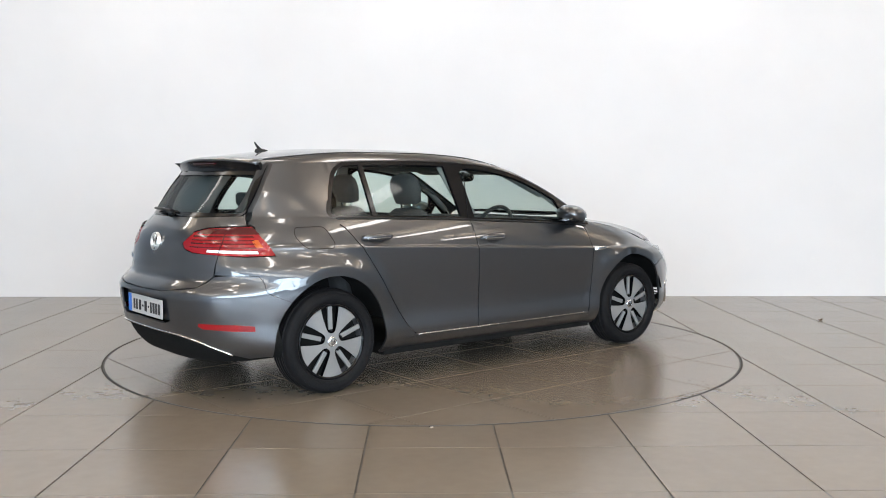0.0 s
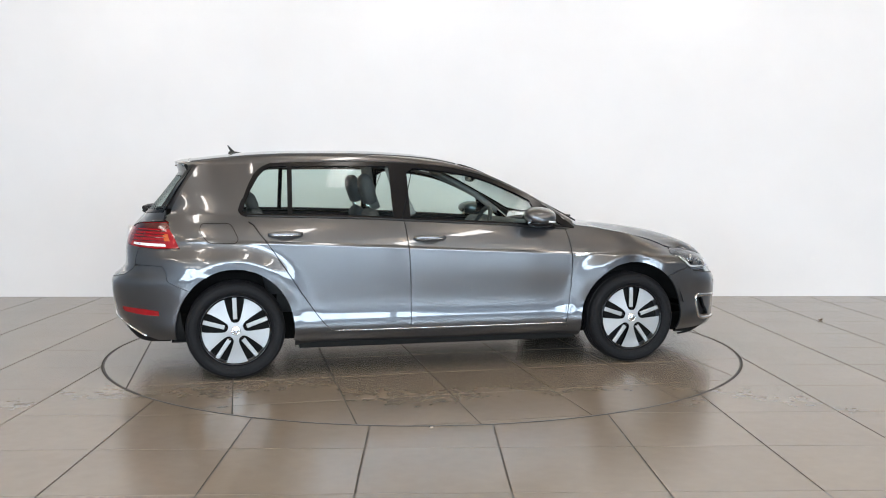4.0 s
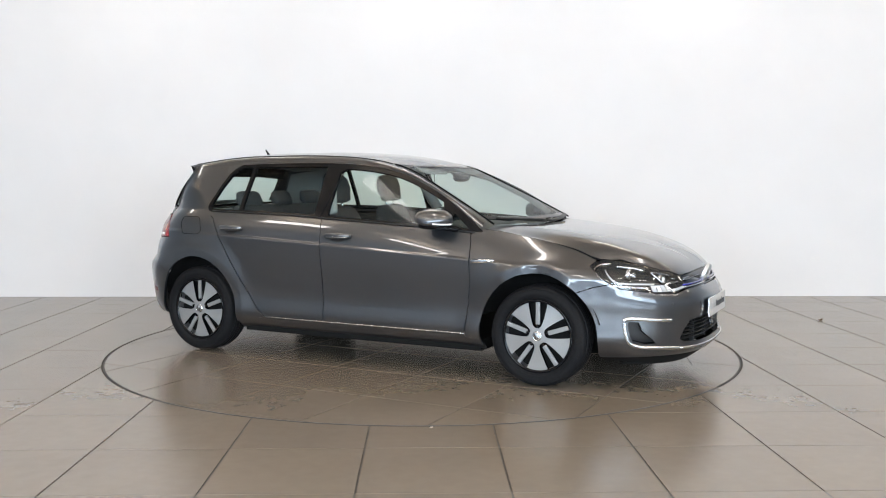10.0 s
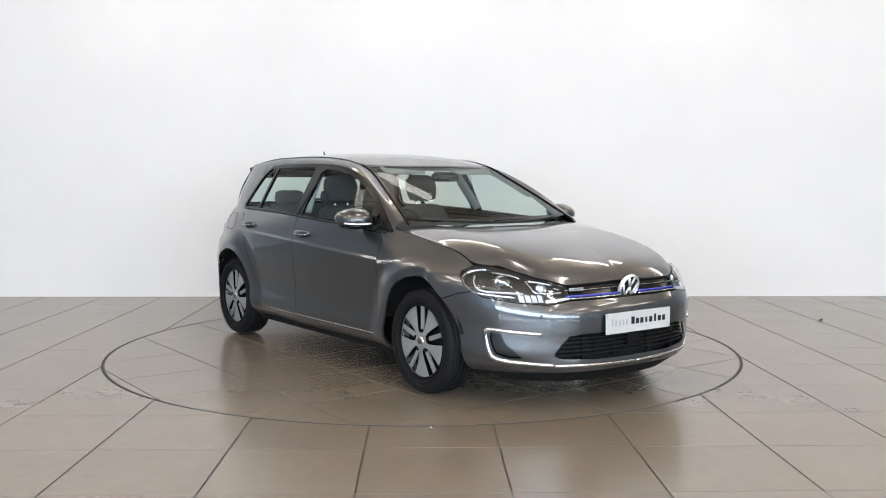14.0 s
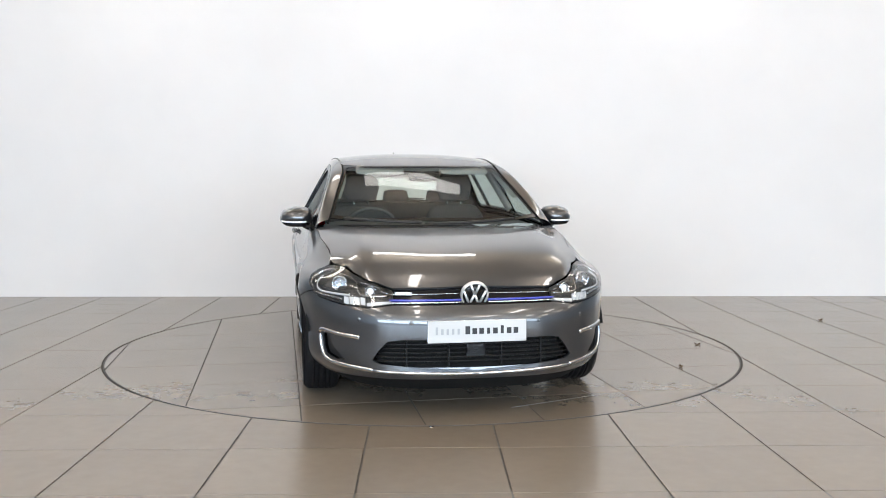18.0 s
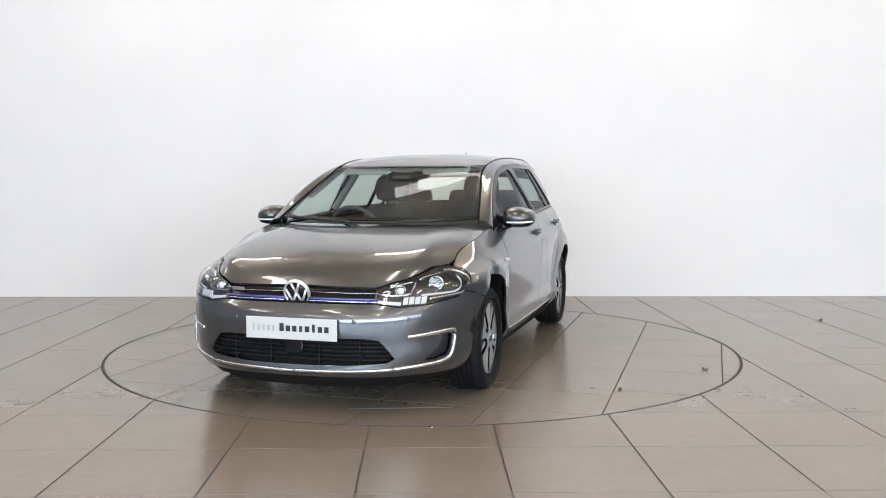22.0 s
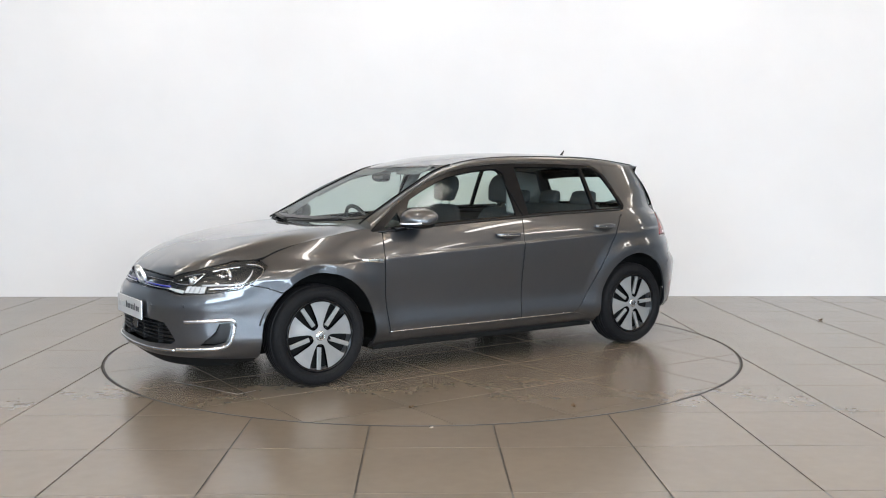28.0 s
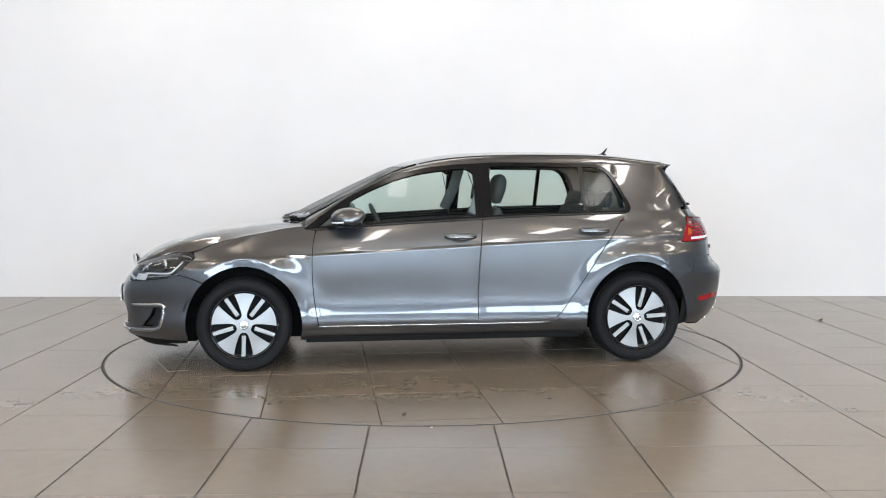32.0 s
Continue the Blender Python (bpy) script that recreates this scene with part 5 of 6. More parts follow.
def build_top(car):
    half_r = [(x, EDGE_Y(x) + 0.002) for x in np.linspace(-1.60, 0.16, 26)]
    front = [(0.255, 0.42), (0.288, 0.25), (0.300, 0.0)]
    back = [(-1.60, 0.0), (-1.60, 0.3)]
    h = back + half_r + front
    panel("roof", h + [(x, -y) for x, y in h[::-1] if y > 0.001], top, PAINT, car, "grey metallic roof", step=0.06, depth=0.01)
    # windscreen: black border, glass
    ws = [(0.305, 0.0), (0.293, 0.25), (0.260, 0.42), (0.185, EDGE_Y(0.185) - 0.006)] + [(x, EDGE_Y(x) - 0.006) for x in np.linspace(0.24, 0.90, 16)] + [(0.985, 0.52), (1.035, 0.25), (1.045, 0.0)]
    o = ws + [(x, -y) for x, y in ws[::-1] if y > 0.001]
    inn = [(0.325, 0.0), (0.313, 0.25), (0.281, 0.42), (0.245, 0.525)] + [(x, EDGE_Y(x) - 0.024) for x in np.linspace(0.30, 0.87, 12)] + [(0.958, 0.52), (1.005, 0.25), (1.015, 0.0)]
    i = inn + [(x, -y) for x, y in inn[::-1] if y > 0.001]
    panel("windscreen_border", o, raised(top, 0.0005), GLOSS_BLACK, car, "black windscreen border", step=0.05, holes=[i], depth=0.006)
    g = panel("windscreen", i, top, SCREEN_GLASS, car, "clear tinted windscreen", step=0.07, depth=0)
    g.visible_shadow = False
    hl = [(x, EDGE_Y(x) + 0.0) for x in np.linspace(-1.55, 0.18, 14)] + [(0.27, 0.40), (0.31, 0.0)]
    panel("headliner", hl + [(x, -y) for x, y in hl[::-1] if y > 0.001] + [(-1.55, 0.0)], lambda x, y: top(x, y) - Vector((0, 0, 0.035)), TRIM_LIGHT, car, "pale grey headlining", step=0.1, depth=0)
    for s in (1, -1):
        tube("windscreen_seal", [(x, s * (EDGE_Y(x) - 0.004), top(x, EDGE_Y(x)).z + 0.003) for x in np.linspace(0.17, 0.96, 30)], 0.006, LINER, car, "black rubber windscreen seal", sides=8)
        # roof drip channels
        tube("roof_channel", [(x, s * (EDGE_Y(x) + 0.002), top(x, EDGE_Y(x)).z + 0.001) for x in np.linspace(-1.58, 0.15, 40)], 0.0045, SATIN_BLACK, car, sides=5)
        # inside trim of pillars: upper lining behind the frame
        tube("pillar_trim", [(x, s * (side_glass(x, z).y - 0.045), z + 0.01) for x, z in [(-0.20, 1.0), (-0.26, 1.15), (-0.30, 1.33)]], 0.045, TRIM_LIGHT, car, "pale inner door pillar trim", sides=8, flat=(1.0, 0.5), up=(0, 1, 0))
        tube("screen_pillar_trim", [(x, s * (side_glass(x, z).y - 0.05), z) for x, z in [(0.80, 0.99), (0.60, 1.13), (0.42, 1.22), (0.22, 1.30)]], 0.024, TRIM_LIGHT, car, sides=8)
        rear_trim = [(-1.30, 1.02), (-1.28, 1.10), (-1.20, 1.30), (-1.12, 1.345)] + [(ax(_gate_x(z) + 0.03, 0.98), z) for z in (1.30, 1.20, 1.10, 1.02)]
        panel("rear_pillar_trim", rear_trim, raised(quarter_fn, -0.03), TRIM_LIGHT, car, "pale grey rear pillar trim", step=0.06, depth=0, side=s)
        xs = list(np.linspace(0.60, -1.50, 36))
        strip_v = []
        for x in xs:
            p = side_glass(x, dlo_top(x) - 0.02) if x > X0R else quarter_fn(ax(x, 0.98), dlo_top(x) - 0.02)
            q = top(x, EDGE_Y(x))
            strip_v += [(x, s * (p.y - 0.03), p.z), (x, s * (q.y - 0.03), q.z - 0.04)]
        mesh_object("roof_lining_edge", strip_v, [[2 * i, 2 * i + 1, 2 * i + 3, 2 * i + 2] for i in range(len(xs) - 1)], TRIM_LIGHT, car, "pale roof lining edge")
    # aerial
    an = new("aerial")
    an.parent = car
    tagged(an, label="black shark-fin roof aerial")
    z = roof_z(-1.32)
    soft_block("aerial_base", [((-1.30, 0, z - 0.004), (0.05, 0, 0), (0, 0.022, 0)), ((-1.305, 0, z + 0.010), (0.042, 0, 0), (0, 0.017, 0)), ((-1.32, 0, z + 0.018), (0.022, 0, 0), (0, 0.010, 0))], SATIN_BLACK, an)
    tube("aerial_mast", [(-1.312, 0, z + 0.010), (-1.335, 0, z + 0.035), (-1.352, 0, z + 0.060)], [0.012, 0.008, 0.004], SATIN_BLACK, an, sides=8)
    # windscreen wipers
    for y0, y1, x0 in ((0.50, -0.10, 1.105), (-0.12, -0.60, 1.10)):
        w = new("windscreen_wiper")
        w.parent = car
        tagged(w, label="black windscreen wiper at rest")
        row = lambda d, h: [(x0 - 0.015 - d * 0.5 - 0.13 * (abs(y) / 0.6) ** 2, y, top(x0 - 0.015 - d * 0.5 - 0.13 * (abs(y) / 0.6) ** 2, y).z + h) for y in np.linspace(y0, y1, 9)]
        tube("wiper_arm", row(0.0, 0.012), [0.012 - 0.0007 * k for k in range(9)], SATIN_BLACK, w, sides=6)
        tube("wiper_blade", row(0.035, 0.006), 0.006, SATIN_BLACK, w, sides=6)


def build_mirror(car, s):
    m = new("door_mirror")
    m.parent = car
    tagged(m, label="grey door mirror with indicator strip")
    secs = []
    for y, xc, zc, hx, hz in ((0.792, 0.630, 1.000, 0.035, 0.036), (0.812, 0.632, 1.001, 0.068, 0.052), (0.850, 0.634, 1.003, 0.086, 0.060), (0.900, 0.630, 1.003, 0.092, 0.060), (0.945, 0.620, 1.000, 0.084, 0.052), (0.975, 0.608, 0.996, 0.066, 0.041), (0.992, 0.596, 0.990, 0.042, 0.026), (0.998, 0.590, 0.987, 0.016, 0.010)):
        secs.append(((xc + 0.014, s * y, zc), (hx * 1.2, 0, -0.010), (0, 0, hz)))
    soft_block("mirror_shell", secs, PAINT, m, "body-coloured mirror shell", n=28, power=2.15)
    # dark lower half
    low = []
    for y, xc, zc, hx, hz in ((0.815, 0.640, 0.960, 0.050, 0.018), (0.860, 0.637, 0.952, 0.068, 0.022), (0.910, 0.630, 0.951, 0.072, 0.022), (0.955, 0.618, 0.953, 0.062, 0.018), (0.982, 0.604, 0.960, 0.036, 0.010)):
        low.append(((xc + 0.014, s * y, zc), (hx * 1.2, 0, 0), (0, 0, hz)))
    soft_block("mirror_base", low, GLOSS_BLACK, m, "gloss black lower shell", n=20, power=2.4)
    strip = [(0.732, 0.830, 0.966), (0.748, 0.87, 0.965), (0.743, 0.915, 0.965), (0.720, 0.955, 0.966), (0.675, 0.988, 0.970)]
    tube("indicator_strip", mirror_pts(curve_pts(strip, 0.015), s), 0.006, WHITE_LENS, m, "clear indicator strip", sides=6)
    soft_block("mirror_glass", [((0.566, s * 0.898, 1.000), (0, 0.076, 0), (0, 0, 0.046)), ((0.558, s * 0.898, 1.000), (0, 0.074, 0), (0, 0, 0.044))], CHROME, m, "mirror glass", n=20, power=3)
    tube("mirror_arm", mirror_pts(curve_pts([(0.760, 0.800, 0.930), (0.715, 0.825, 0.938), (0.665, 0.850, 0.955)], 0.02), s), 0.024, GLOSS_BLACK, m, "gloss black mirror foot", sides=8, flat=(1.4, 0.8))
    return m


def build_wheel(car, x, y, s, spin):
    w = new("wheel")
    w.parent = car
    tagged(w, label="black tyre on a silver five-spoke alloy wheel")
    w.matrix_basis = Matrix.Translation((x, s * y, 0.3070)) @ Matrix.Rotation(0 if s > 0 else math.pi, 4, "Z")
    R = 0.3070
    prof = [(0.212, 0.070), (0.221, 0.086), (0.238, 0.098), (0.260, 0.1025), (0.280, 0.099), (0.293, 0.091), (0.3005, 0.080), (0.3045, 0.066), (0.3065, 0.045)]
    for gy in (0.045, 0.018, -0.018, -0.045):
        prof += [(R - 0.0004, gy + 0.004), (R - 0.008, gy + 0.003), (R - 0.008, gy - 0.003), (R - 0.0004, gy - 0.004)]
    prof += [(0.3065, -0.060), (0.3005, -0.080), (0.293, -0.091), (0.260, -0.1025), (0.238, -0.099), (0.212, -0.085)]
    tyre = lathe("tyre", prof, RUBBER, w, "black road tyre", n=72)
    for r0 in (0.238, 0.284):
        lathe("tyre_ridge", [(r0 - 0.002, 0.0985), (r0, 0.1035), (r0 + 0.002, 0.1000)], RUBBER, tyre, n=60)
    lathe("rim_barrel", [(0.219, 0.088), (0.213, 0.078), (0.207, 0.060), (0.203, -0.06), (0.213, -0.085)], STEEL, w, n=56)
    lathe("rim_lip", [(0.206, 0.084), (0.214, 0.092), (0.2225, 0.090), (0.2220, 0.080)], GLOSS_BLACK, w, "dark rim edge", n=64)
    holes = []
    for k in range(5):
        b = radians(spin + 72 * k)
        hole = []
        for r, hw in ((0.050, 0.012), (0.060, 0.025), (0.080, 0.034), (0.122, 0.046), (0.170, 0.057), (0.196, 0.061), (0.2065, 0.062)):
            hole.append((r, hw))
        poly = [(r, -h) for r, h in hole] + [(r, h) for r, h in hole[::-1]]
        holes.append([(r * math.cos(b) - h * math.sin(b), r * math.sin(b) + h * math.cos(b)) for r, h in poly])
    circle = [(0.2105 * math.cos(q), 0.2105 * math.sin(q)) for q in np.linspace(0, 2 * math.pi, 64, endpoint=False)]

    def face(u, v):
        r = math.hypot(u, v)
        return Vector((u, 0.085 + 0.006 * math.cos(min(1, r / 0.2) * math.pi) - 0.012 * max(0, 1 - r / 0.06) * 0, v))
    rim = panel("rim", circle, face, ALLOY, w, "silver alloy rim with black slots", step=0.02, depth=0.003, holes=holes, hub=(0, -1, 0), edge_step=0.012)
    panel("rim_pocket", circle, lambda u, v: face(u, v) - Vector((0, 0.0032, 0)), GLOSS_BLACK, w, "black slot walls", step=0.04, depth=0.026, holes=holes, hub=(0, -1, 0), edge_step=0.012)
    lathe("rim_back", [(0.0, 0.035), (0.206, 0.028)], LINER, w, "black rim pockets", n=40)
    for k in range(5):
        b = radians(spin + 72 * k)
        bar = part("spoke_bar", box((0.138, 0.014, 0.027), (0.139, 0.073, 0), 0.004), ALLOY, w, "silver centre bar")
        bar.matrix_basis = Matrix.Rotation(-b, 4, "Y")
        blt = lathe("wheel_bolt", [(0.0, 0.016), (0.008, 0.016), (0.0095, 0.012), (0.0095, -0.02)], GLOSS_BLACK, w, n=8)
        blt.matrix_basis = Matrix.Translation((0.063 * math.cos(b), 0.074, 0.062 * math.sin(b)))
    cap = lathe("hub_cap", [(0.0, 0.097), (0.020, 0.097), (0.027, 0.094), (0.031, 0.088)], SATIN_CHROME, w, "round hub cap with badge", n=32)
    lathe("hub_ring", [(0.022, 0.0972), (0.0235, 0.0985), (0.0262, 0.0968)], CHROME, cap, n=32)
    for sx in (1, -1):
        tube("hub_bar", [(sx * 0.014, 0.0975, 0.014), (sx * 0.005, 0.0975, -0.016)], 0.0018, GLOSS_BLACK, cap, sides=5, up=(0, 1, 0))
    lathe("brake_disc", [(0.08, 0.0), (0.150, 0.0), (0.150, -0.02)], STEEL, w, "grey brake disc", n=40)
    # dark arch liner round the wheel belongs to the car
    ln = lathe("arch_liner", [(0.394, 0.092 if x > 0 else 0.066), (0.404, 0.02), (0.404, -0.22), (0.10, -0.24)], LINER, car, n=30, arc=(14, 166))
    lip = lathe("arch_seal", [(0.391, 0.115 if x > 0 else 0.098), (0.398, 0.05)], LINER, car, n=24, arc=(46, 134))
    lip.matrix_basis = Matrix.Translation((x, s * y, 0.303)) @ Matrix.Rotation(0 if s > 0 else math.pi, 4, "Z")
    ln.matrix_basis = Matrix.Translation((x, s * y, 0.305)) @ Matrix.Rotation(0 if s > 0 else math.pi, 4, "Z")
    return w


def build_under(car):
    bm = bmesh.new()
    for x0, x1, hw, z0, z1 in ((-0.92, 0.92, 0.80, 0.175, 0.24), (0.90, 1.72, 0.52, 0.17, 0.55), (1.66, 1.98, 0.50, 0.15, 0.28), (-1.72, -0.90, 0.52, 0.19, 0.55), (-1.90, -1.68, 0.48, 0.22, 0.56)):
        bmesh.ops.create_cube(bm, size=1, matrix=Matrix.Translation(((x0 + x1) / 2, 0, (z0 + z1) / 2)) @ Matrix.Diagonal((x1 - x0, 2 * hw, z1 - z0, 1)))
    part("underbody", bm, LINER, car, "dark underbody")


def seat_parts(parent, x, y, w=0.25, lean=14, base=True):
    r = Matrix.Rotation(radians(-lean), 4, "Y")
    up, fw = r @ Vector((0, 0, 1)), r @ Vector((1, 0, 0))
    b = Vector((x, y, 0.50))
    secs = []
    for h, hw, th in ((0.0, 0.22, 0.05), (0.04, 0.245, 0.075), (0.2, 0.255, 0.07), (0.38, 0.25, 0.06), (0.48, 0.225, 0.055), (0.535, 0.19, 0.045), (0.56, 0.14, 0.02)):
        secs.append((b + up * h, fw * th, Vector((0, hw * w / 0.25, 0))))
    soft_block("backrest", secs, FABRIC, parent, "dark fabric backrest", n=24, power=3)
    hb = b + up * 0.695 + fw * 0.02
    secs = []
    for h, hw, th in ((-0.105, 0.085, 0.02), (-0.095, 0.118, 0.042), (0.0, 0.142, 0.052), (0.062, 0.130, 0.046), (0.092, 0.098, 0.03), (0.102, 0.05, 0.01)):
        secs.append((hb + up * h, fw * th, Vector((0, hw, 0))))
    head = soft_block("headrest", secs, FABRIC, parent, "dark fabric headrest", n=24, power=3)
    for dy in (-0.055, 0.055):
        p = b + up * 0.53 + Vector((0, dy, 0))
        tube("headrest_post", [p, p + up * 0.10], 0.007, CHROME, head, "chrome post", sides=8)
    if base:
        secs = [((x - 0.02, y, 0.44), (0, 0.22, 0), (0, 0, 0.08)), ((x + 0.10, y, 0.45), (0, 0.25, 0), (0, 0, 0.09)), ((x + 0.42, y, 0.47), (0, 0.25, 0), (0, 0, 0.085)), ((x + 0.50, y, 0.47), (0, 0.21, 0), (0, 0, 0.05))]
        soft_block("seat_cushion", secs, FABRIC, parent, "dark fabric cushion", n=20, power=3)


def build_interior(car):
    for y in (0.37, -0.37):
        st = new("front_seat")
        st.parent = car
        tagged(st, label="dark fabric front seat")
        seat_parts(st, -0.28, y)
    rs = new("rear_seat")
    rs.parent = car
    tagged(rs, label="dark fabric rear bench with headrests")
    soft_block("bench_back", [((-1.05, 0, 0.50), (0.08, 0, 0), (0, 0.62, 0)), ((-1.16, 0, 0.95), (0.07, 0, 0), (0, 0.62, 0)), ((-1.18, 0, 1.03), (0.05, 0, 0), (0, 0.60, 0)), ((-1.185, 0, 1.05), (0.02, 0, 0), (0, 0.57, 0))], FABRIC, rs, n=24, power=4)
    soft_block("bench_cushion", [((-0.55, 0, 0.45), (0, 0.58, 0), (0, 0, 0.06)), ((-0.62, 0, 0.46), (0, 0.62, 0), (0, 0, 0.09)), ((-1.05, 0, 0.44), (0, 0.62, 0), (0, 0, 0.09))], FABRIC, rs, n=20, power=4)
    for y in (0.40, 0.0, -0.40):
        hw = 0.12 if y else 0.10
        soft_block("rear_headrest", [((-1.19, y, 1.05), (0.035, 0, 0), (0, hw, 0)), ((-1.20, y, 1.08), (0.045, 0, 0), (0, hw + 0.015, 0)), ((-1.215, y, 1.14), (0.035, 0, 0), (0, hw, 0)), ((-1.22, y, 1.155), (0.015, 0, 0), (0, hw - 0.04, 0))], FABRIC, rs, n=20, power=3)
    db = new("dashboard")
    db.parent = car
    tagged(db, label="dark moulded dashboard")
    soft_block("dash_top", [((0.50, 0, 0.86), (0, 0.70, 0), (0, 0, 0.05)), ((0.56, 0, 0.90), (0, 0.715, 0), (0, 0, 0.07)), ((0.72, 0, 0.895), (0, 0.70, 0), (0, 0, 0.06)), ((0.98, 0, 0.89), (0, 0.66, 0), (0, 0, 0.03))], TRIM_DARK, db, n=24, power=5)
    soft_block("dash_face", [((0.50, 0, 0.55), (0.06, 0, 0), (0, 0.68, 0)), ((0.52, 0, 0.85), (0.06, 0, 0), (0, 0.70, 0))], TRIM_DARK, db, n=24, power=6)
    soft_block("instrument_hood", [((0.50, -0.37, 0.925), (0, 0.17, 0), (0, 0, 0.035)), ((0.60, -0.37, 0.935), (0, 0.16, 0), (0, 0, 0.03)), ((0.68, -0.37, 0.93), (0, 0.12, 0), (0, 0, 0.01))], TRIM_DARK, db, n=20, power=3)
    sw = new("steering_wheel")
    sw.parent = car
    tagged(sw, label="black steering wheel")
    sw.matrix_basis = Matrix.Translation((0.36, -0.37, 0.875)) @ Matrix.Rotation(radians(24), 4, "Y")
    tube("wheel_rim", [(0, 0.185 * math.cos(q), 0.185 * math.sin(q)) for q in np.linspace(0, 2 * math.pi, 36, endpoint=False)], 0.015, TRIM_DARK, sw, sides=10, up=(1, 0, 0), closed=True)
    soft_block("wheel_boss", [((-0.02, 0, 0), (0, 0.07, 0), (0, 0, 0.06)), ((0.03, 0, 0), (0, 0.06, 0), (0, 0, 0.05))], TRIM_DARK, sw, n=20)
    for q in (0, 180, 270):
        c, d = math.cos(radians(q)), math.sin(radians(q))
        tube("wheel_spoke", [(0, 0.05 * c, 0.05 * d), (0, 0.18 * c, 0.18 * d)], 0.014, TRIM_DARK, sw, sides=8, up=(1, 0, 0))
    mr = new("rear_view_mirror")
    mr.parent = car
    tagged(mr, label="black interior mirror on a stalk")
    soft_block("mirror_body", [((0.415, 0, 1.262), (0, 0.10, 0), (0, 0, 0.024)), ((0.395, 0, 1.260), (0, 0.118, 0), (0, 0, 0.034)), ((0.385, 0, 1.260), (0, 0.115, 0), (0, 0, 0.032))], GLOSS_BLACK, mr, n=24, power=3.5)
    tube("mirror_stalk", [(0.40, 0, 1.27), (0.405, 0, 1.275), (0.395, 0, 1.285)], 0.014, TRIM_DARK, mr, sides=8)
    part("sensor_cover", box((0.09, 0.13, 0.022), (0.385, 0, 1.272), 0.008, Matrix.Rotation(radians(24), 4, "Y")), TRIM_DARK, mr)
    for s in (1, -1):
        soft_block("sun_visor", [((0.30, s * 0.30, 1.315), (0, 0.17, 0), (0.06, 0, -0.028)), ((0.30, s * 0.30, 1.305), (0, 0.17, 0), (0.06, 0, -0.028))], TRIM_LIGHT, car, "folded sun visor", n=16, power=6)
        # inner door trim
        panel("door_trim", [(-1.15, 0.76), (-0.94, 0.72), (-0.90, 0.40), (0.80, 0.40), (0.80, 0.91), (-0.2, 0.975), (-1.15, 1.0)], raised(body, -0.07), TRIM_DARK, car, step=0.12, side=s, depth=0)
    # boot cover and rear inner trim
    part("parcel_shelf", box((0.55, 1.16, 0.02), (-1.47, 0, 1.0), 0.006), TRIM_DARK, car, "dark parcel shelf")


def front_plate(car):
    """Dealer plate: the lettering on it is a name, shown as plain bars."""
    pl = new("front_plate")
    pl.parent = car
    tagged(pl, label="white dealer plate with dark bars")
    x = nose_x(0.46) + 0.012
    part("plate", box((0.010, 0.52, 0.114), (x, 0, 0.460), 0.003), PLATE_WHITE, pl)
    part("plate_edge", box((0.008, 0.523, 0.117), (x - 0.002, 0, 0.460), 0.003), SATIN_CHROME, pl, "thin bright plate edge")
    for k in range(5):
        part("thin_bar", box((0.002, 0.012 if k != 1 else 0.014, 0.040 if k == 0 else 0.030), (x + 0.0055, -0.214 + 0.0285 * k, 0.466 if k == 0 else 0.461), 0.0006), INK_GREY, pl, "thin grey bar")
    for k in range(8):
        part("bold_bar", box((0.002, 0.025 if k not in (3, 5) else 0.016, 0.042 if k in (0, 5) else 0.031), (x + 0.0055, -0.052 + 0.0365 * k, 0.467 if k in (0, 5) else 0.4615), 0.0006), INK, pl, "bold black bar")


def side_badge(car, s):
    at = lambda x, z: (x, s * (body(x, z).y + 0.001), z)
    soft_block("wing_badge", [(at(0.890, 0.742), (0, 0.003, 0), (0, 0, 0.012)), (at(0.96, 0.745), (0, 0.003, 0), (0, 0, 0.011)), (at(1.000, 0.748), (0, 0.003, 0), (0, 0, 0.009)), (at(1.035, 0.752), (0, 0.002, 0), (0, 0, 0.002))], CHROME, car, "small bright wing badge", n=12, power=5)


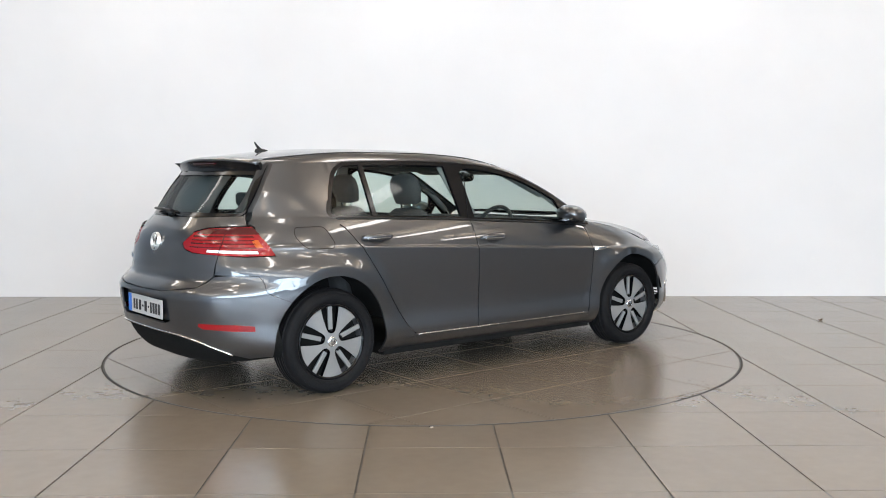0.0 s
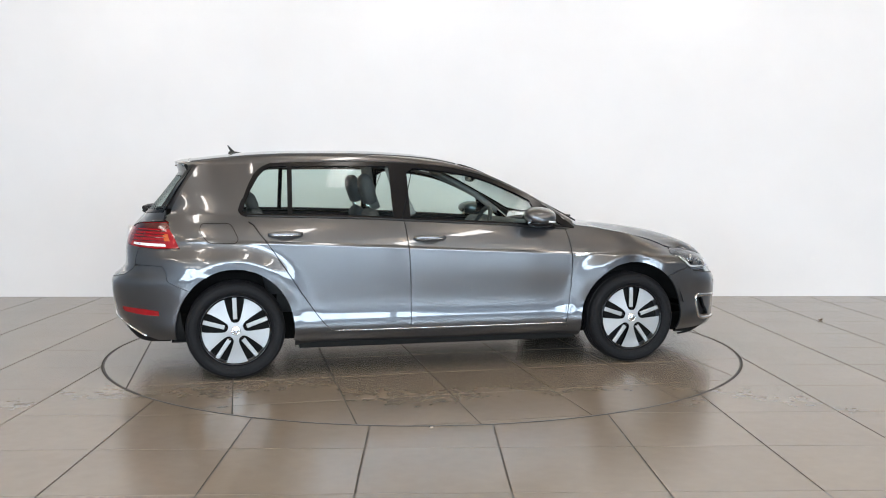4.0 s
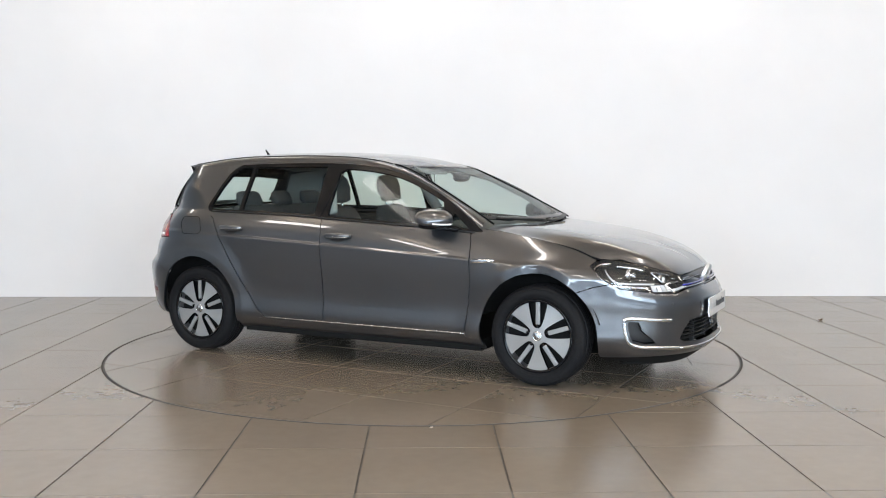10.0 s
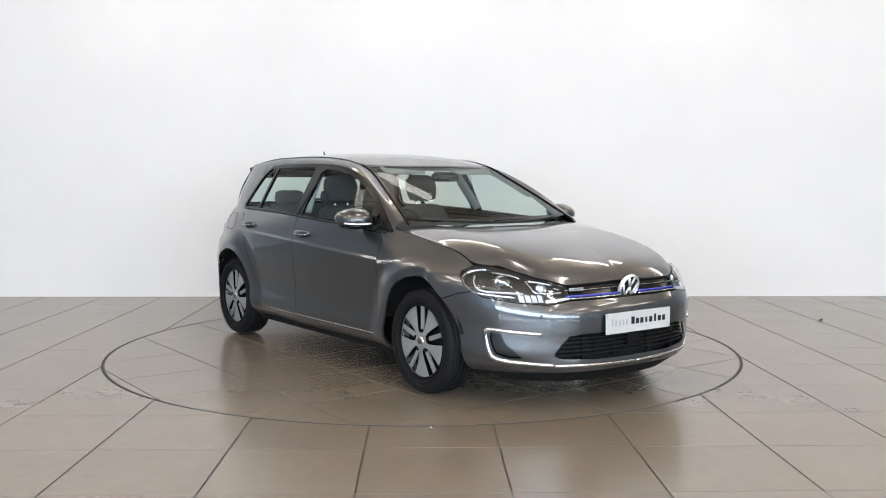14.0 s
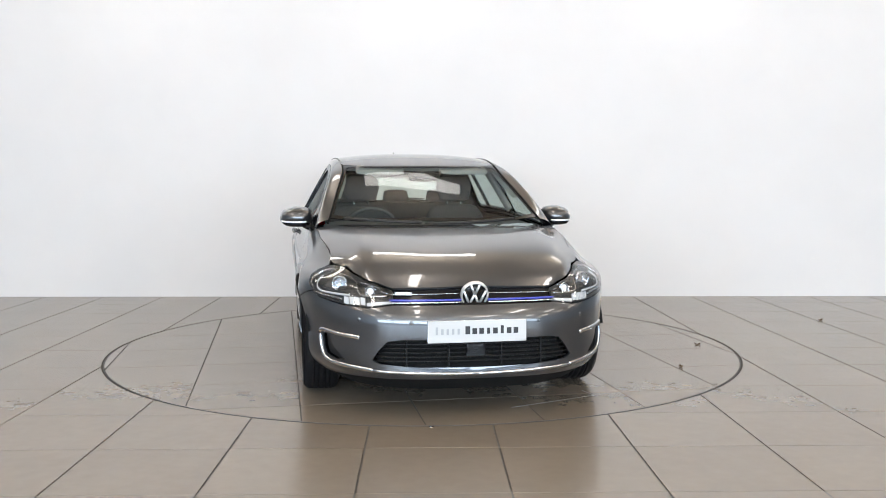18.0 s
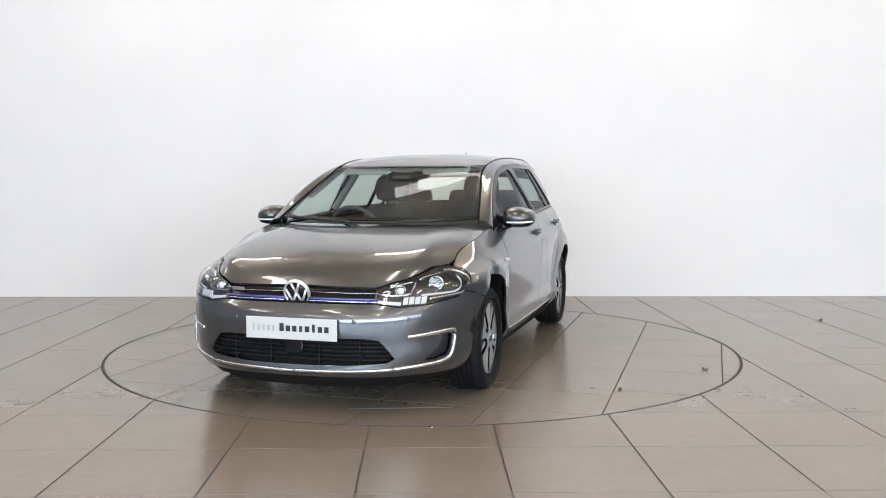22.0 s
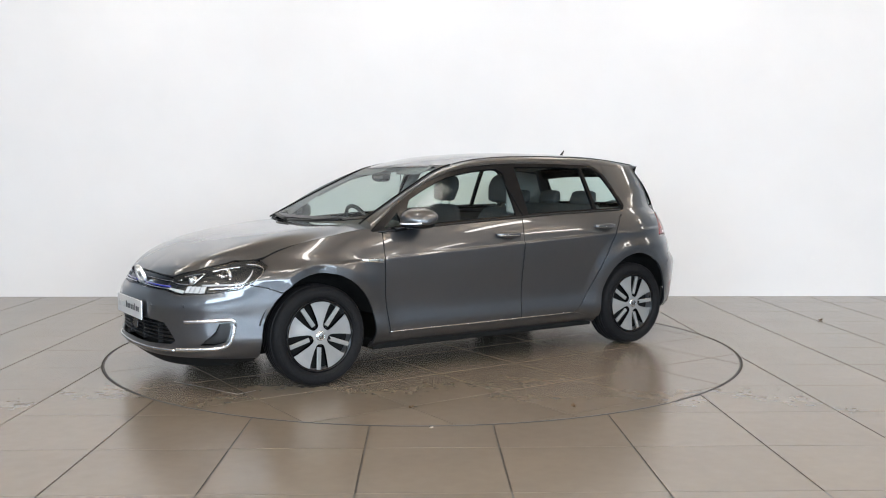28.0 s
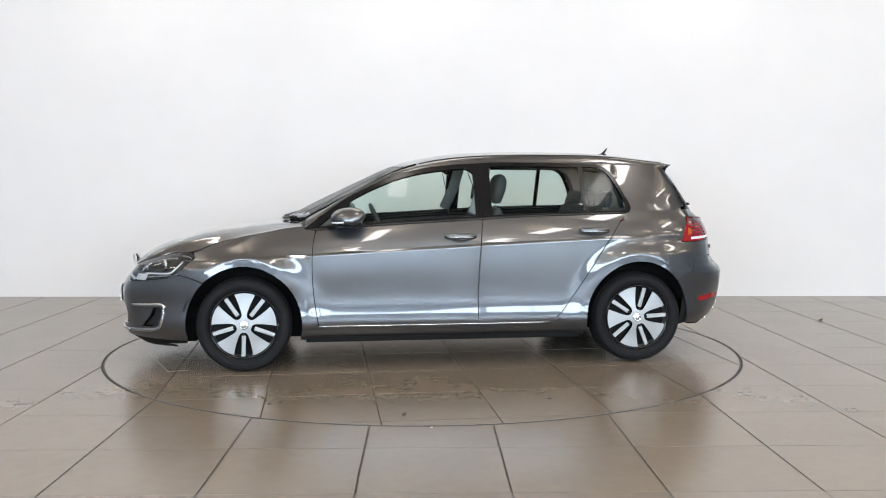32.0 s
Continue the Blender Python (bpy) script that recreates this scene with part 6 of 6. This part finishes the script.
def build_car():
    car = thing("hatchback_car", "dark grey metallic five-door hatchback parked on the turntable", "car")
    for s in (1, -1):
        build_side(car, s)
        build_mirror(car, s)
        side_badge(car, s)
    build_front(car)
    build_rear(car)
    build_top(car)
    build_under(car)
    build_interior(car)
    front_plate(car)
    for x, y, s, spin in ((1.3145, 0.7700, 1, -88), (1.3145, 0.7700, -1, 90), (-1.3145, 0.7560, 1, 105), (-1.3145, 0.7560, -1, 88)):
        build_wheel(car, x, y, s, spin)
    return car


car = build_car()
floor_tiles()



LEAF_A, LEAF_B, LEAF_C = (3.50, 1.16), (0.33, 2.03), (1.084, 1.555)


def dry_leaf(name, label, at, turn, size):
    """A curled scrap of dry leaf lying on the tiles."""
    verts = []
    for i in range(7):
        u = i / 6
        w = size * 0.32 * math.sin(math.pi * (0.08 + 0.84 * u)) * (1 + 0.2 * math.sin(9 * u))
        lift = 0.012 * (2 * u - 1) ** 2
        verts += [(size * (u - 0.5), -w, 0.0006 + lift + 0.004), (size * (u - 0.5), 0, 0.0006 + lift * 0.4), (size * (u - 0.5), w, 0.0006 + lift + 0.006)]
    faces = [[3 * i + k, 3 * i + 3 + k, 3 * i + 4 + k, 3 * i + 1 + k] for i in range(6) for k in range(2)]
    ob = mesh_object(name, verts, faces, DRY_LEAF)
    m = ob.modifiers.new("thick", "SOLIDIFY")
    m.thickness = 0.0008
    tagged(ob, label=label, category="leaf")
    ob.matrix_basis = pose(at[0], at[1], 0.0005, 0, 0, turn)
    return ob


floor_leaf = dry_leaf("dry_leaf", "small dry brown leaf lying on the tiled floor", LEAF_A, 20, 0.045)
table_leaf = dry_leaf("dry_leaf", "small dry brown leaf lying on the turntable", LEAF_B, 70, 0.04)
table_leaf_b = dry_leaf("dry_leaf", "tiny dark leaf scrap lying on the turntable", LEAF_C, 10, 0.035)

# ---- movement: the turntable carries the car round at a steady pace ----
CAR_AT = (-0.0592, -0.0547)


def motions():
    rows_table, rows_car = [], []
    for k in range(17):
        t = 2.0 * k
        w = 37.879 - 6.61287 * t
        m = pose(0, 0, 0, 0, 0, w)
        rows_table.append((t, m))
        rows_car.append((t, m @ pose(CAR_AT[0], CAR_AT[1], 0)))
    walk(turntable, rows_table)
    walk(car, rows_car)
    for ob, at, turn in ((table_leaf, LEAF_B, 70), (table_leaf_b, LEAF_C, 10)):
        walk(ob, [(t, m @ pose(at[0], at[1], 0.0005, 0, 0, turn)) for t, m in rows_table])


motions()
